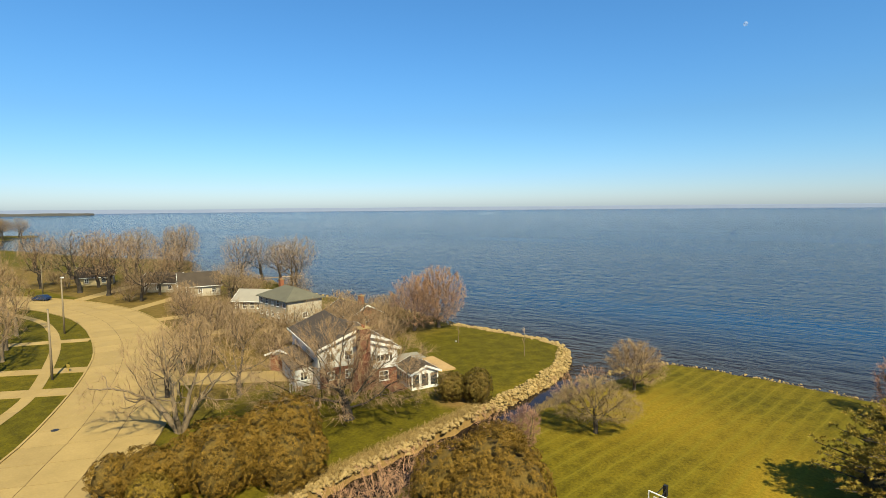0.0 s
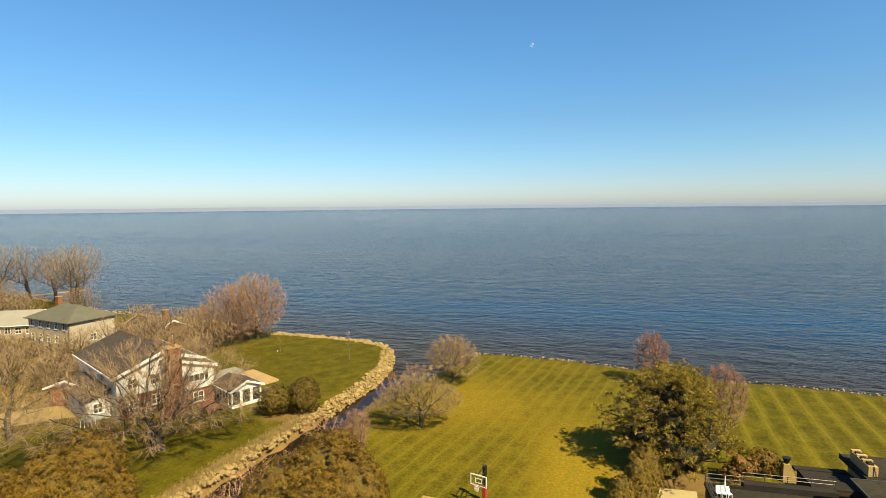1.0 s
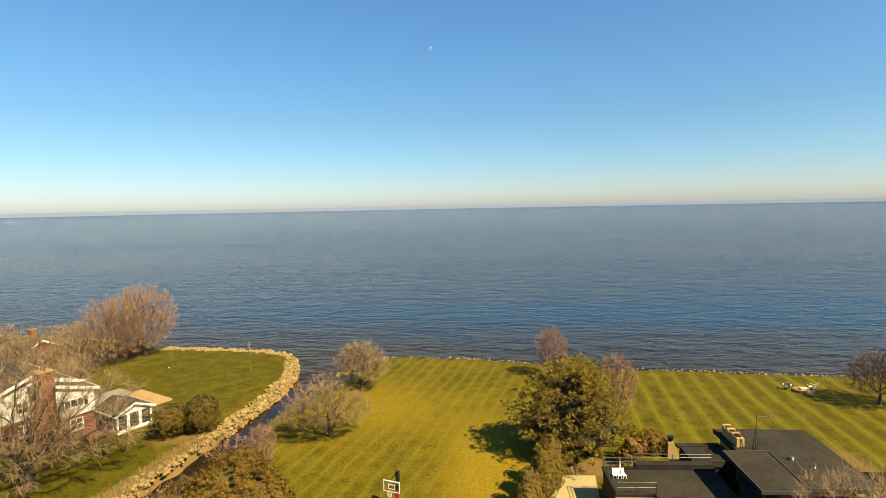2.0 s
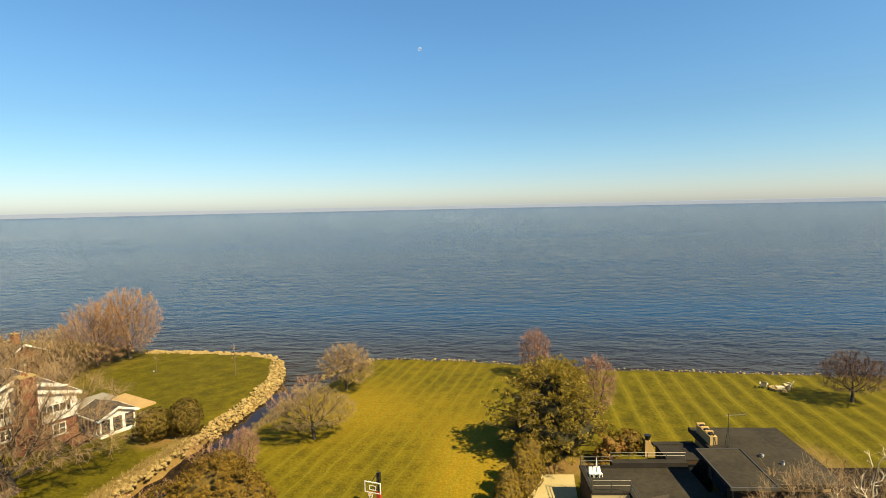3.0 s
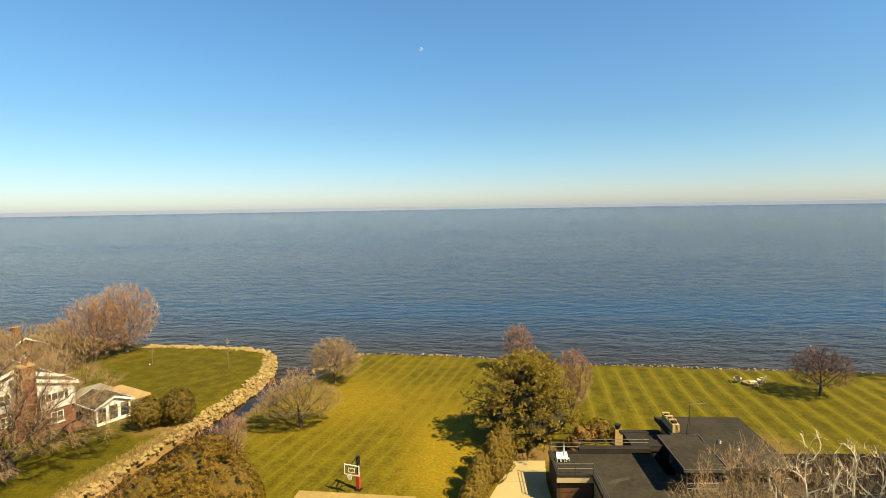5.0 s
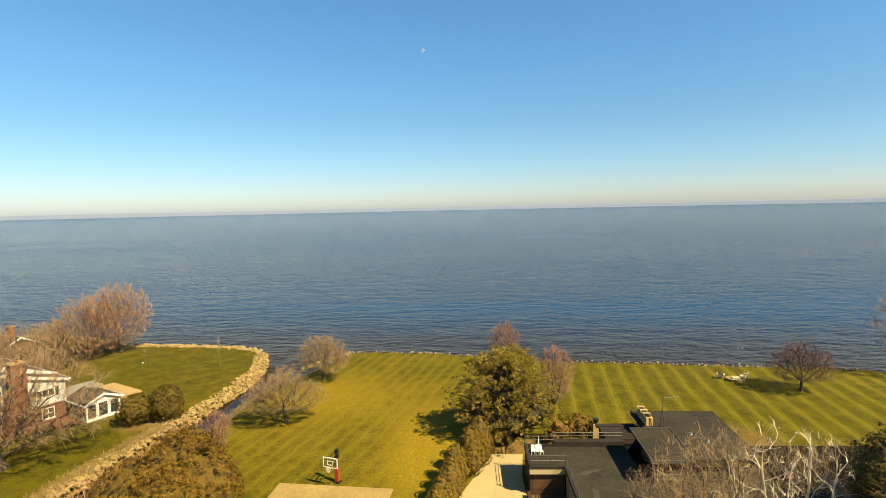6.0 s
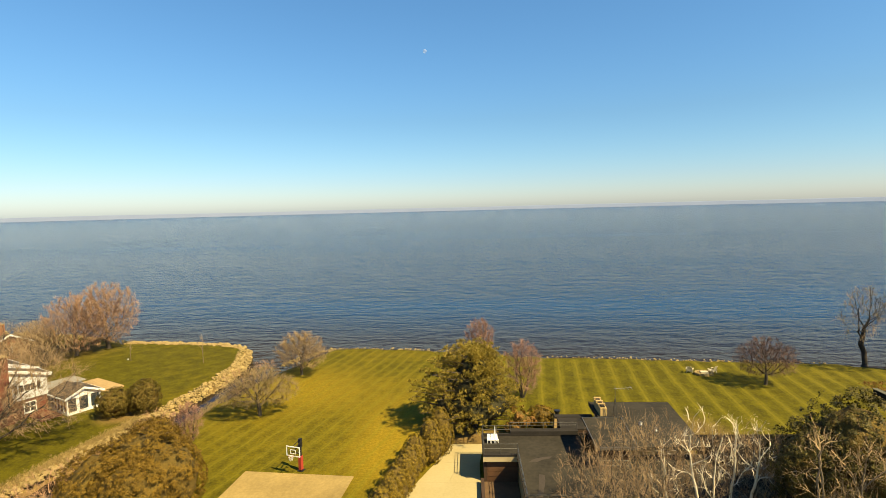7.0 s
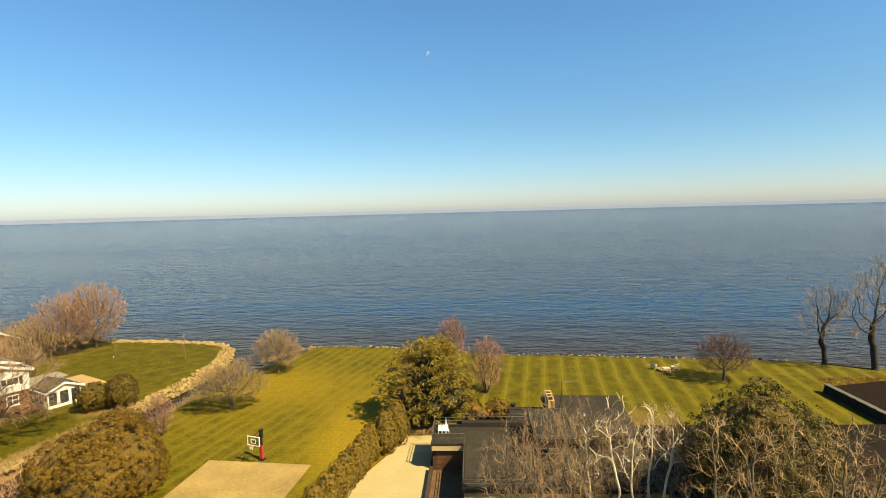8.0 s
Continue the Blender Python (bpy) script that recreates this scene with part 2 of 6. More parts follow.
    # mown stripes: paler colour painted as the sheen of grass bent towards the light
    bent_sheen = n.new("ShaderNodeClamp")
    l.new(math_node(n, l, "MULTIPLY", st.outputs[0], mown.outputs["Fac"]), bent_sheen.inputs[0])
    col = mix_col(n, l, bent_sheen.outputs[0], col, ramp(n, l, fine, [(0.34, (0.105, 0.090, 0.004)), (0.66, (0.165, 0.135, 0.009))]))
    litter = ramp(n, l, math_node(n, l, "MULTIPLY_ADD", fine, 0.6, math_node(n, l, "MULTIPLY", mid, 0.4)), [(0.3, (0.075, 0.044, 0.014)), (0.7, (0.19, 0.125, 0.042))])
    b = math_node(n, l, "MULTIPLY_ADD", mid, 0.8, math_node(n, l, "SUBTRACT", bank.outputs["Fac"], 0.4))
    c2 = n.new("ShaderNodeClamp")
    l.new(math_node(n, l, "MULTIPLY", b, bank.outputs["Fac"]), c2.inputs[0])
    col = mix_col(n, l, c2.outputs[0], col, litter)
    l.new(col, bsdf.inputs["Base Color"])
    bsdf.inputs["Roughness"].default_value = 0.95
    bsdf.inputs["Specular IOR Level"].default_value = 0.1
    bump_node(n, l, fine, 0.6, 0.05, bsdf)
    return m


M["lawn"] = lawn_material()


def water_material(name, deep, waves, rough):
    m, n, l, bsdf = nodes_of(name)
    co = n.new("ShaderNodeTexCoord").outputs["Object"]

    def layer(sx, sy, rot, detail):
        mp = n.new("ShaderNodeMapping")
        mp.inputs["Scale"].default_value = (sx, sy, 1)
        mp.inputs["Rotation"].default_value = (0, 0, radians(rot))
        l.new(co, mp.inputs[0])
        return noise_node(n, l, mp.outputs[0], 1.0, detail, 0.6)

    swell = layer(0.09, 0.20, 5, 2)
    chop = layer(0.30, 0.62, -6, 3)
    ripple = layer(0.8, 1.7, 14, 3)
    wind = layer(0.0016, 0.013, 4, 5)
    h = math_node(n, l, "MULTIPLY_ADD", chop, 0.55, math_node(n, l, "MULTIPLY", swell, 0.7))
    h = math_node(n, l, "MULTIPLY_ADD", ripple, 0.16, h)
    sep = n.new("ShaderNodeSeparateXYZ")
    l.new(co, sep.inputs[0])
    shoal = n.new("ShaderNodeMapRange")
    shoal.inputs["From Min"].default_value, shoal.inputs["From Max"].default_value = 78.0, 125.0
    shoal.inputs["To Min"].default_value, shoal.inputs["To Max"].default_value = 1.0, 0.0
    l.new(math_node(n, l, "MULTIPLY_ADD", sep.outputs[0], 0.16, sep.outputs[1]), shoal.inputs["Value"])
    open_water = ramp(n, l, wind, [(0.3, tuple(c * 1.25 for c in deep)), (0.7, deep)])
    l.new(mix_col(n, l, shoal.outputs[0], open_water, (0.016, 0.011, 0.008)), bsdf.inputs["Base Color"])
    r = math_node(n, l, "MULTIPLY_ADD", wind, -0.12, rough + 0.08)
    l.new(r, bsdf.inputs["Roughness"])
    bsdf.inputs["IOR"].default_value = 1.33
    bsdf.inputs["Specular IOR Level"].default_value = 0.085
    # slicks lie smoother between the ruffled stretches
    gust = n.new("ShaderNodeMapRange")
    for sock, val in zip(("From Min", "From Max", "To Min", "To Max"), (0.34, 0.48, 0.45 * waves, waves)):
        gust.inputs[sock].default_value = val
    l.new(wind, gust.inputs["Value"])
    bump_node(n, l, h, waves, 4.0, bsdf)
    l.new(gust.outputs[0], n["Bump"].inputs["Strength"])
    return m


M["lake"] = water_material("lake_water", (0.0015, 0.021, 0.066), 0.95, 0.05)
M["creek"] = water_material("creek_water", (0.013, 0.008, 0.006), 0.03, 0.12)
M["creek"].node_tree.nodes["Principled BSDF"].inputs["Specular IOR Level"].default_value = 0.3


# ---- mesh tools ----
class Geo:
    """Gathers boxes, prisms and tubes for one mesh."""

    def __init__(self):
        self.v, self.f = [], []

    def add(self, verts, faces):
        k = len(self.v)
        self.v += [tuple(p) for p in verts]
        self.f += [tuple(k + i for i in q) for q in faces]
        return self

    def box(self, x0, y0, z0, x1, y1, z1):
        return self.prism([(x0, y0), (x1, y0), (x1, y1), (x0, y1)], z0, z1)

    def prism(self, poly, z0, z1):
        n = len(poly)
        area = sum(poly[i][0] * poly[(i + 1) % n][1] - poly[(i + 1) % n][0] * poly[i][1] for i in range(n))
        if area < 0:
            poly = poly[::-1]
        v = [(x, y, z0) for x, y in poly] + [(x, y, z1) for x, y in poly]
        f = [tuple(range(n))[::-1], tuple(range(n, 2 * n))] + [(i, (i + 1) % n, n + (i + 1) % n, n + i) for i in range(n)]
        return self.add(v, f)

    def hull(self, bottom, top):
        """A closed solid between two rings of the same number of 3D points."""
        n = len(bottom)
        f = [tuple(range(n))[::-1], tuple(range(n, 2 * n))] + [(i, (i + 1) % n, n + (i + 1) % n, n + i) for i in range(n)]
        return self.add(list(bottom) + list(top), f)

    def tube(self, a, b, ra, rb=None, n=6):
        a, b = Vector(a), Vector(b)
        rb = ra if rb is None else rb
        d = (b - a).normalized()
        u = d.orthogonal().normalized()
        w = d.cross(u)
        ring = [u * math.cos(2 * math.pi * i / n) + w * math.sin(2 * math.pi * i / n) for i in range(n)]
        return self.hull([a + p * ra for p in ring], [b + p * rb for p in ring])

    def mesh(self, name, material, smooth=False):
        me = bpy.data.meshes.new(name)
        me.from_pydata(self.v, [], self.f)
        me.materials.append(material)
        if smooth:
            me.shade_smooth()
        me.update()
        return me


def part(name, geo, material, parent, label="", smooth=False):
    """ONE mesh object under a thing or under a part."""
    ob = new(name, geo.mesh(name, material, smooth) if isinstance(geo, Geo) else geo)
    ob.parent = parent
    return tagged(ob, label=label)


def thing(name, label, category, at=None, group="", kind=""):
    ob = new(name)
    ob.empty_display_size = 0.3
    if at is not None:
        ob.matrix_world = at
    return tagged(ob, label, category, group, kind)


def solid(name, geo, material, label, category, kind="", at=None, smooth=False, group=""):
    ob = new(name, geo.mesh(name, material, smooth))
    if at is not None:
        ob.matrix_world = at
    return tagged(ob, label, category, group, kind)


# ---- ground, shores and water ----
WATER = -1.05
WEST_LAND = [(-33, -300), (-31.5, 0), (-30.4, 31.4), (-30.1, 34.6), (-29.1, 40), (-27.9, 46.5), (-27.3, 50.8), (-26.9, 55), (-26, 60), (-25.1, 67), (-25.5, 74.6), (-26.7, 78.8), (-28.7, 84), (-35, 86.8),
             (-41, 87.6), (-47.5, 88.3), (-54, 88.6), (-70.7, 95.5), (-84, 97.6), (-104.5, 100.5), (-138, 112), (-156, 114.5), (-193, 117), (-226, 139), (-300, 126),
             (-450, 118), (-520, 152), (-600, 208), (-660, 190), (-1600, 60), (-1600, -300)]
EAST_LAND = [(-26, -300), (-26, 0), (-25.6, 30), (-24.4, 42), (-22.7, 50.6), (-22.2, 55.7), (-21.3, 59.8), (-20.3, 65), (-18, 71), (-15.8, 77), (-14.2, 81), (-12.6, 82.9), (-8.6, 83.2), (1.7, 81.8),
             (14.5, 78.2), (22.7, 76.4), (30, 75.9), (41, 74.3), (49, 73.4), (62.5, 71.6), (69, 69), (73, 67.4), (100, 61), (180, 46), (400, 10), (1600, -60), (1600, -300)]


def shore_distance(px, py, poly):
    """Signed distance to a land outline, positive on land."""
    best = np.full(px.shape, 1e9)
    inside = np.zeros(px.shape, bool)
    for (ax, ay), (bx, by) in zip(poly, poly[1:] + poly[:1]):
        dx, dy = bx - ax, by - ay
        t = np.clip(((px - ax) * dx + (py - ay) * dy) / (dx * dx + dy * dy), 0, 1)
        best = np.minimum(best, np.hypot(px - ax - t * dx, py - ay - t * dy))
        if ay != by:
            cross = (ay > py) != (by > py)
            inside ^= cross & (px < ax + (py - ay) * dx / dy)
    return np.where(inside, best, -best)


def smooth(a, b, v):
    t = np.clip((v - a) / (b - a), 0, 1)
    return t * t * (3 - 2 * t)


def ruler(stretches):
    out = []
    for a, b, step in stretches:
        out += list(np.arange(a, b, step))
    return np.array(out + [stretches[-1][1]])


def build_ground():
    xs = ruler([(-1600, -260, 40), (-260, -80, 2.5), (-80, 80, 0.75), (80, 200, 4), (200, 1600, 60)])
    ys = ruler([(-300, 0, 20), (0, 24, 2), (24, 92, 0.75), (92, 150, 2), (150, 260, 8)])
    px, py = np.meshgrid(xs, ys)
    dw, de = shore_distance(px, py, WEST_LAND), shore_distance(px, py, EAST_LAND)
    wob = 0.35 * np.sin(px * 1.7 + py * 0.9) + 0.25 * np.sin(px * 0.61 - py * 2.3)
    d = np.maximum(dw, de) + 0.5 * wob
    z = -2.6 + 2.6 * smooth(-2.2, 1.3, d)
    z += 0.008 * np.sin(px * 0.21) * np.sin(py * 0.17)
    nx, ny = len(xs), len(ys)
    me = bpy.data.meshes.new("ground")
    verts = np.stack([px, py, z], -1).reshape(-1, 3)
    i = np.arange(nx * ny).reshape(ny, nx)
    quads = np.stack([i[:-1, :-1], i[:-1, 1:], i[1:, 1:], i[1:, :-1]], -1).reshape(-1, 4)
    me.from_pydata(verts.tolist(), [], quads.tolist())
    creek = smooth(-75, -60, px) * (1 - smooth(84, 88, py))
    band = smooth(0, 6, py) * creek
    bank = np.maximum(1 - smooth(1.3, 2.9, np.where(dw > -1, dw, 0) + 0.4 * wob), 0) * band * (dw > -3) * (1 - smooth(53, 57, py))
    bank = np.maximum(bank, (1 - smooth(0.6, 1.4, dw)) * (dw > -3) * band)
    bank = np.maximum(bank, (1 - smooth(0.3, 1.6, de + 0.4 * wob)) * (de > -3))
    over_road = py - np.interp(px, [-160, -122, -94, -63, -47], [62, 61, 53, 37, 20])
    west_wood = (1 - smooth(-62, -46, px)) * (1 - smooth(84, 92, py)) * smooth(0, 3, over_road)
    bank = np.maximum(bank, 0.75 * west_wood)
    bed = np.exp(-(((px + 31) / 3.2) ** 2 + ((py - 53) / 3.0) ** 2) ** 2)
    round_pine = np.exp(-(((px - 10.5) / 5.5) ** 2 + ((py - 46.5) / 2.8) ** 2) ** 2)
    round_house = np.exp(-(((px - 34) / 4.0) ** 2 + ((py - 47) / 5.5) ** 2) ** 2) * 0.8
    bank = np.clip(np.maximum.reduce([bank, bed, round_pine, round_house]), 0, 1)
    mown = np.clip(smooth(0.5, 2.5, de), 0, 1)
    worn = 1.25 * np.exp(-(((px - 2.5) / 4.5) ** 2 + ((py - 46) / 11.0) ** 2)) + 0.8 * np.exp(-(((px + 12) / 9) ** 2 + ((py - 60) / 9) ** 2))
    for name, field in (("bank", bank), ("mown", mown), ("worn", np.clip(worn, 0, 1))):
        at = me.attributes.new(name, "FLOAT", "POINT")
        at.data.foreach_set("value", field.reshape(-1).astype(np.float32))
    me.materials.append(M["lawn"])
    me.shade_smooth()
    return tagged(new("ground", me), "striped spring lawn with straw patches and dry banks", "lawn", kind="structure")


ground = build_ground()


def build_water():
    g = Geo().add([(-4700, 70, WATER), (-24, 70, WATER), (-13, 70, WATER), (4700, -60, WATER), (4700, 4800, WATER), (-4700, 4800, WATER)], [(0, 1, 2, 3, 4, 5)])
    solid("water", g, M["lake"], "wide blue lake with small wind ripples", "lake", "structure")
    c = Geo().add([(-40, -250, WATER), (-15, -250, WATER), (-13, 69.99, WATER), (-32, 69.99, WATER)], [(0, 1, 2, 3)])
    solid("creek", c, M["creek"], "narrow still brown creek between its banks", "creek", "structure")


build_water()


def build_far_land():
    """The far shore: low wooded land round the horizon, with an uneven top."""
    rng = random.Random(5)
    g = Geo()
    verts, faces = [], []
    steps = 260
    for i in range(steps + 1):
        a = radians(-75 + 150 * i / steps)
        top = 27 + 5 * noise.noise((i * 0.05, 0, 0)) + 2 * noise.noise((i * 0.31, 4, 0)) + 1.0 * rng.random()
        for r, z in ((4550, WATER - 1), (4560, top * 0.9), (4640, top)):
            verts.append((r * math.sin(a), r * math.cos(a), z))
        if i:
            k = 3 * i
            faces += [(k - 3, k, k + 1, k - 2), (k - 2, k + 1, k + 2, k - 1)]
    g.add(verts, faces)
    solid("backdrop", g, M["far_land"], "low wooded shore along the horizon, glowing to imitate haze", "far shore", "structure")
    g = Geo()
    n = 60
    ring_b, ring_t = [], []
    for i in range(n):
        a = 2 * math.pi * i / n
        u, w = 330 * math.cos(a), 50 * math.sin(a)
        x, y = -3060 + 0.347 * u - 0.938 * w, 975 + 0.938 * u + 0.347 * w
        ring_b.append((x, y, WATER - 1))
        ring_t.append((x, y, 9 + 5 * noise.noise((i * 0.4, 1, 2))))
    g.hull(ring_b, ring_t)
    solid("spit", g, M["far_wood"], "distant wooded spit in the lake", "far shore", "structure")


build_far_land()


# ---- paved surfaces ----
def offset_line(pts, d):
    """A line beside another, d metres to its left."""
    out = []
    for i, p in enumerate(pts):
        a, b = pts[max(i - 1, 0)], pts[min(i + 1, len(pts) - 1)]
        tx, ty = b[0] - a[0], b[1] - a[1]
        k = math.hypot(tx, ty)
        out.append((p[0] - ty / k * d, p[1] + tx / k * d))
    return out


def spline(ctrl, step):
    """A smooth line through control points, cut at even steps."""
    fine = []
    for i in range(len(ctrl) - 1):
        p0, p1, p2, p3 = ctrl[max(i - 1, 0)], ctrl[i], ctrl[i + 1], ctrl[min(i + 2, len(ctrl) - 1)]
        for k in range(24):
            t = k / 24
            fine.append(tuple(0.5 * (2 * p1[j] + (p2[j] - p0[j]) * t + (2 * p0[j] - 5 * p1[j] + 4 * p2[j] - p3[j]) * t * t + (3 * p1[j] - p0[j] - 3 * p2[j] + p3[j]) * t ** 3) for j in (0, 1)))
    fine.append(ctrl[-1])
    out, acc = [fine[0]], 0.0
    for a, b in zip(fine, fine[1:]):
        acc += math.dist(a, b)
        if acc >= step:
            out.append(b)
            acc = 0.0
    return out


def slab(poly, z0, z1, gap=0.012):
    cx, cy = sum(p[0] for p in poly) / len(poly), sum(p[1] for p in poly) / len(poly)
    r = []
    for x, y in poly:
        k = math.hypot(x - cx, y - cy)
        r.append((x - (x - cx) / k * gap, y - (y - cy) / k * gap))
    return Geo().prism(r, z0, z1)


ROAD_LEFT = spline([(-36, -22), (-47, 5), (-58.3, 17.3), (-66.2, 23.8), (-75, 30), (-83, 35), (-91.5, 39.6), (-103, 44.2), (-116, 48.2), (-129, 50.4), (-146, 50), (-170, 44), (-200, 34)], 4.0)


def build_road():
    road = thing("road", "pale concrete street in slabs with dark joints, curving", "road", kind="structure")
    width = 12.4
    lanes = [offset_line(ROAD_LEFT, -width * k / 3) for k in range(4)]
    for k in range(3):
        for i in range(len(ROAD_LEFT) - 1):
            poly = [lanes[k][i], lanes[k][i + 1], lanes[k + 1][i + 1], lanes[k + 1][i]]
            part("slab", slab(poly, -0.1, 0.035, 0.05), M["concrete"], road)
    for side, d in (("near", 0.08), ("far", -width - 0.08)):
        kerb = thing("kerb", "low pale concrete kerb along the street", "kerb", kind="structure")
        a, b = offset_line(ROAD_LEFT, d - 0.12), offset_line(ROAD_LEFT, d + 0.12)
        for i in range(len(ROAD_LEFT) - 1):
            part("kerb_stone", slab([a[i], a[i + 1], b[i + 1], b[i]], -0.1, 0.16, 0.02), M["concrete"], kerb)
    bed = Geo()
    a, b = offset_line(ROAD_LEFT, 0.05), offset_line(ROAD_LEFT, -width - 0.05)
    for i in range(len(ROAD_LEFT) - 1):
        bed.add([(*a[i], 0.012), (*b[i], 0.012), (*b[i + 1], 0.012), (*a[i + 1], 0.012)], [(0, 1, 2, 3)])
    part("joint_bed", bed, M["mulch"], road, "brown filled joints")
    part("manhole_cover", Geo().tube((-62.5, 23.2, 0.0), (-62.5, 23.2, 0.05), 0.38, n=14), M["black_metal"], road, "dark iron drain cover")


def path_of(name, label, line, w, z, step_mat, kind="structure", category="pavement"):
    p = thing(name, label, category, kind=kind)
    b = offset_line(line, w)
    for i in range(len(line) - 1):
        part("slab", slab([line[i], line[i + 1], b[i + 1], b[i]], -0.1, z, 0.02), step_mat, p)
    return p


def build_paths():
    walk_line = spline([(-40, -20), (-56, 8), (-68.5, 20), (-77, 26.8), (-90, 33.6), (-103, 39.4), (-117, 44), (-130, 46.4), (-150, 46)], 2.0)
    path_of("pavement", "pale concrete footway beside the street", walk_line, 1.5, 0.05, M["concrete"])
    for a, b, w in (((-75.5, 31.0), (-96, 12), 3.0), ((-84.2, 36.2), (-106, 16), 2.6), ((-103.5, 44.6), (-124, 20), 2.4), ((-149, 62.2), (-164, 84), 4.0), ((-122, 59), (-132, 79), 3.2),
                    ((-66, 37.5), (-54, 47), 5.0), ((-92, 50.5), (-84, 62), 4.0), ((-108, 57.5), (-104, 72), 3.4)):
        k = math.dist(a, b)
        n = max(2, int(k / 3))
        line = [(a[0] + (b[0] - a[0]) * i / n, a[1] + (b[1] - a[1]) * i / n) for i in range(n + 1)]
        path_of("driveway", "pale concrete driveway leading off the street", line, w, 0.062, M["concrete"], category="driveway")


def build_court():
    court = thing("court", "tan concrete basketball court on the lawn", "sports court", kind="structure")
    o, ex, ey = Vector((-10.4, 39.45)), Vector((10.3, -0.95)).normalized(), Vector((-0.95, -10.3)).normalized()
    for i in range(2):
        for j in range(4):
            q = [o + ex * (i + a) * 5.15 + ey * (j + b) * 5.0 for a, b in ((0, 0), (1, 0), (1, 1), (0, 1))]
            part("slab", slab([tuple(p) for p in q], -0.1, 0.07, 0.008), M["court"], court)


def build_drive():
    drive = thing("forecourt", "bright pale concrete driveway beside the flat-roofed house", "driveway", kind="structure")
    rows = [(16, -1.0, 11.1), (22, 0.6, 11.1), (28, 2.6, 11.1), (33.5, 4.2, 11.1), (37.5, 5.6, 11.1), (41, 7.0, 11.1), (44.9, 7.4, 11.6)]
    for (ya, xa, xb), (yb, xc, xd) in zip(rows, rows[1:]):
        ma, mb = (xa + xb) / 2, (xc + xd) / 2
        part("slab", slab([(xa, ya), (ma, ya), (mb, yb), (xc, yb)], -0.1, 0.06, 0.008), M["drive"], drive)
        part("slab", slab([(ma, ya), (xb, ya), (xd, yb), (mb, yb)], -0.1, 0.06, 0.008), M["drive"], drive)


build_road()
build_paths()
build_court()
build_drive()


# ---- walls, windows, roofs ----
def window(parent, m, w, h, bars_x=2, bars_y=2, frame_mat="white_trim", name="window"):
    """A window in the plane y = 0 of m, its outside towards -y: a frame with depth, glazing bars, a sill and panes set back."""
    root = new(name)
    root.parent = parent
    root.matrix_local = m
    t = 0.09
    fr = Geo().box(-w / 2, -0.06, 0, -w / 2 + t, 0.1, h).box(w / 2 - t, -0.06, 0, w / 2, 0.1, h)
    fr.box(-w / 2 + t, -0.06, h - t, w / 2 - t, 0.1, h).box(-w / 2 + t, -0.06, 0, w / 2 - t, 0.1, t)
    for i in range(1, bars_x):
        x = -w / 2 + w * i / bars_x
        fr.box(x - 0.035, -0.03, t, x + 0.035, 0.06, h - t)
    for j in range(1, bars_y):
        z = h * j / bars_y
        fr.box(-w / 2 + t, -0.026, z - 0.03, w / 2 - t, 0.056, z + 0.03)
    part("window_frame", fr, M[frame_mat], root)
    part("pane", Geo().box(-w / 2 + t, 0.01, t, w / 2 - t, 0.03, h - t), M["glass"], root)
    part("sill", Geo().box(-w / 2 - 0.08, -0.14, -0.07, w / 2 + 0.08, 0.05, 0), M[frame_mat], root)
    return root


def wall_with_holes(parent, m, length, z0, z1, holes, mat, thick=0.25, name="wall", label=""):
    """A wall in the plane y = 0 of m, its outside towards -y, with rectangular openings right through it."""
    g = Geo()
    cuts = sorted({0, length, *[h[0] for h in holes], *[h[0] + h[2] for h in holes]})
    for a, b in zip(cuts, cuts[1:]):
        mid = (a + b) / 2
        here = sorted((h for h in holes if h[0] < mid < h[0] + h[2]), key=lambda h: h[1])
        z = z0
        for x, hz, w, hh in here:
            if hz > z:
                g.box(a, 0, z, b, thick, hz)
            z = hz + hh
        if z < z1:
            g.box(a, 0, z, b, thick, z1)
    ob = part(name, g, mat, parent, label)
    ob.matrix_local = m
    return ob


def gable_roof(parent, x0, x1, y0, y1, eave, ridge, mat, over=0.45, thick=0.18, along="y", name="roof", trim=None):
    """Two sloping slabs with an overhang, and rake boards on the gables."""
    m = Matrix.Identity(4) if along == "y" else Matrix.Rotation(math.pi / 2, 4, "Z")
    if along == "x":
        x0, x1, y0, y1 = y0, y1, -x1, -x0
    c = (x0 + x1) / 2
    slope = (ridge - eave) / (c - x0)
    g = Geo()
    for s, e in ((-1, x0 - over), (1, x1 + over)):
        ze = eave - slope * over
        a = [(e, y0 - over, ze), (c, y0 - over, ridge), (c, y1 + over, ridge), (e, y1 + over, ze)]
        if s > 0:
            a = a[::-1]
        g.hull(a, [(x, y, z + thick) for x, y, z in a])
    ob = part(name, g, mat, parent)
    ob.matrix_local = m
    if trim is not None:
        for y in (y0 - over - 0.05, y1 + over):
            t = Geo()
            for e in (x0 - over, x1 + over):
                ze = eave - slope * over
                a = [(e, y, ze - 0.12), (c, y, ridge - 0.12), (c, y, ridge + thick + 0.01), (e, y, ze + thick + 0.01)]
                if e > c:
                    a = a[::-1]
                t.hull(a, [(px, py + 0.05, pz) for px, py, pz in a])
            rb = part("rake_board", t, trim, parent)
            rb.matrix_local = m
        for e in (x0 - over - 0.08, x1 + over):
            ze = eave - slope * over
            gt = part("gutter", Geo().box(e, y0 - over, ze - 0.06, e + 0.08, y1 + over, ze + 0.1), trim, parent)
            gt.matrix_local = m
    return ob


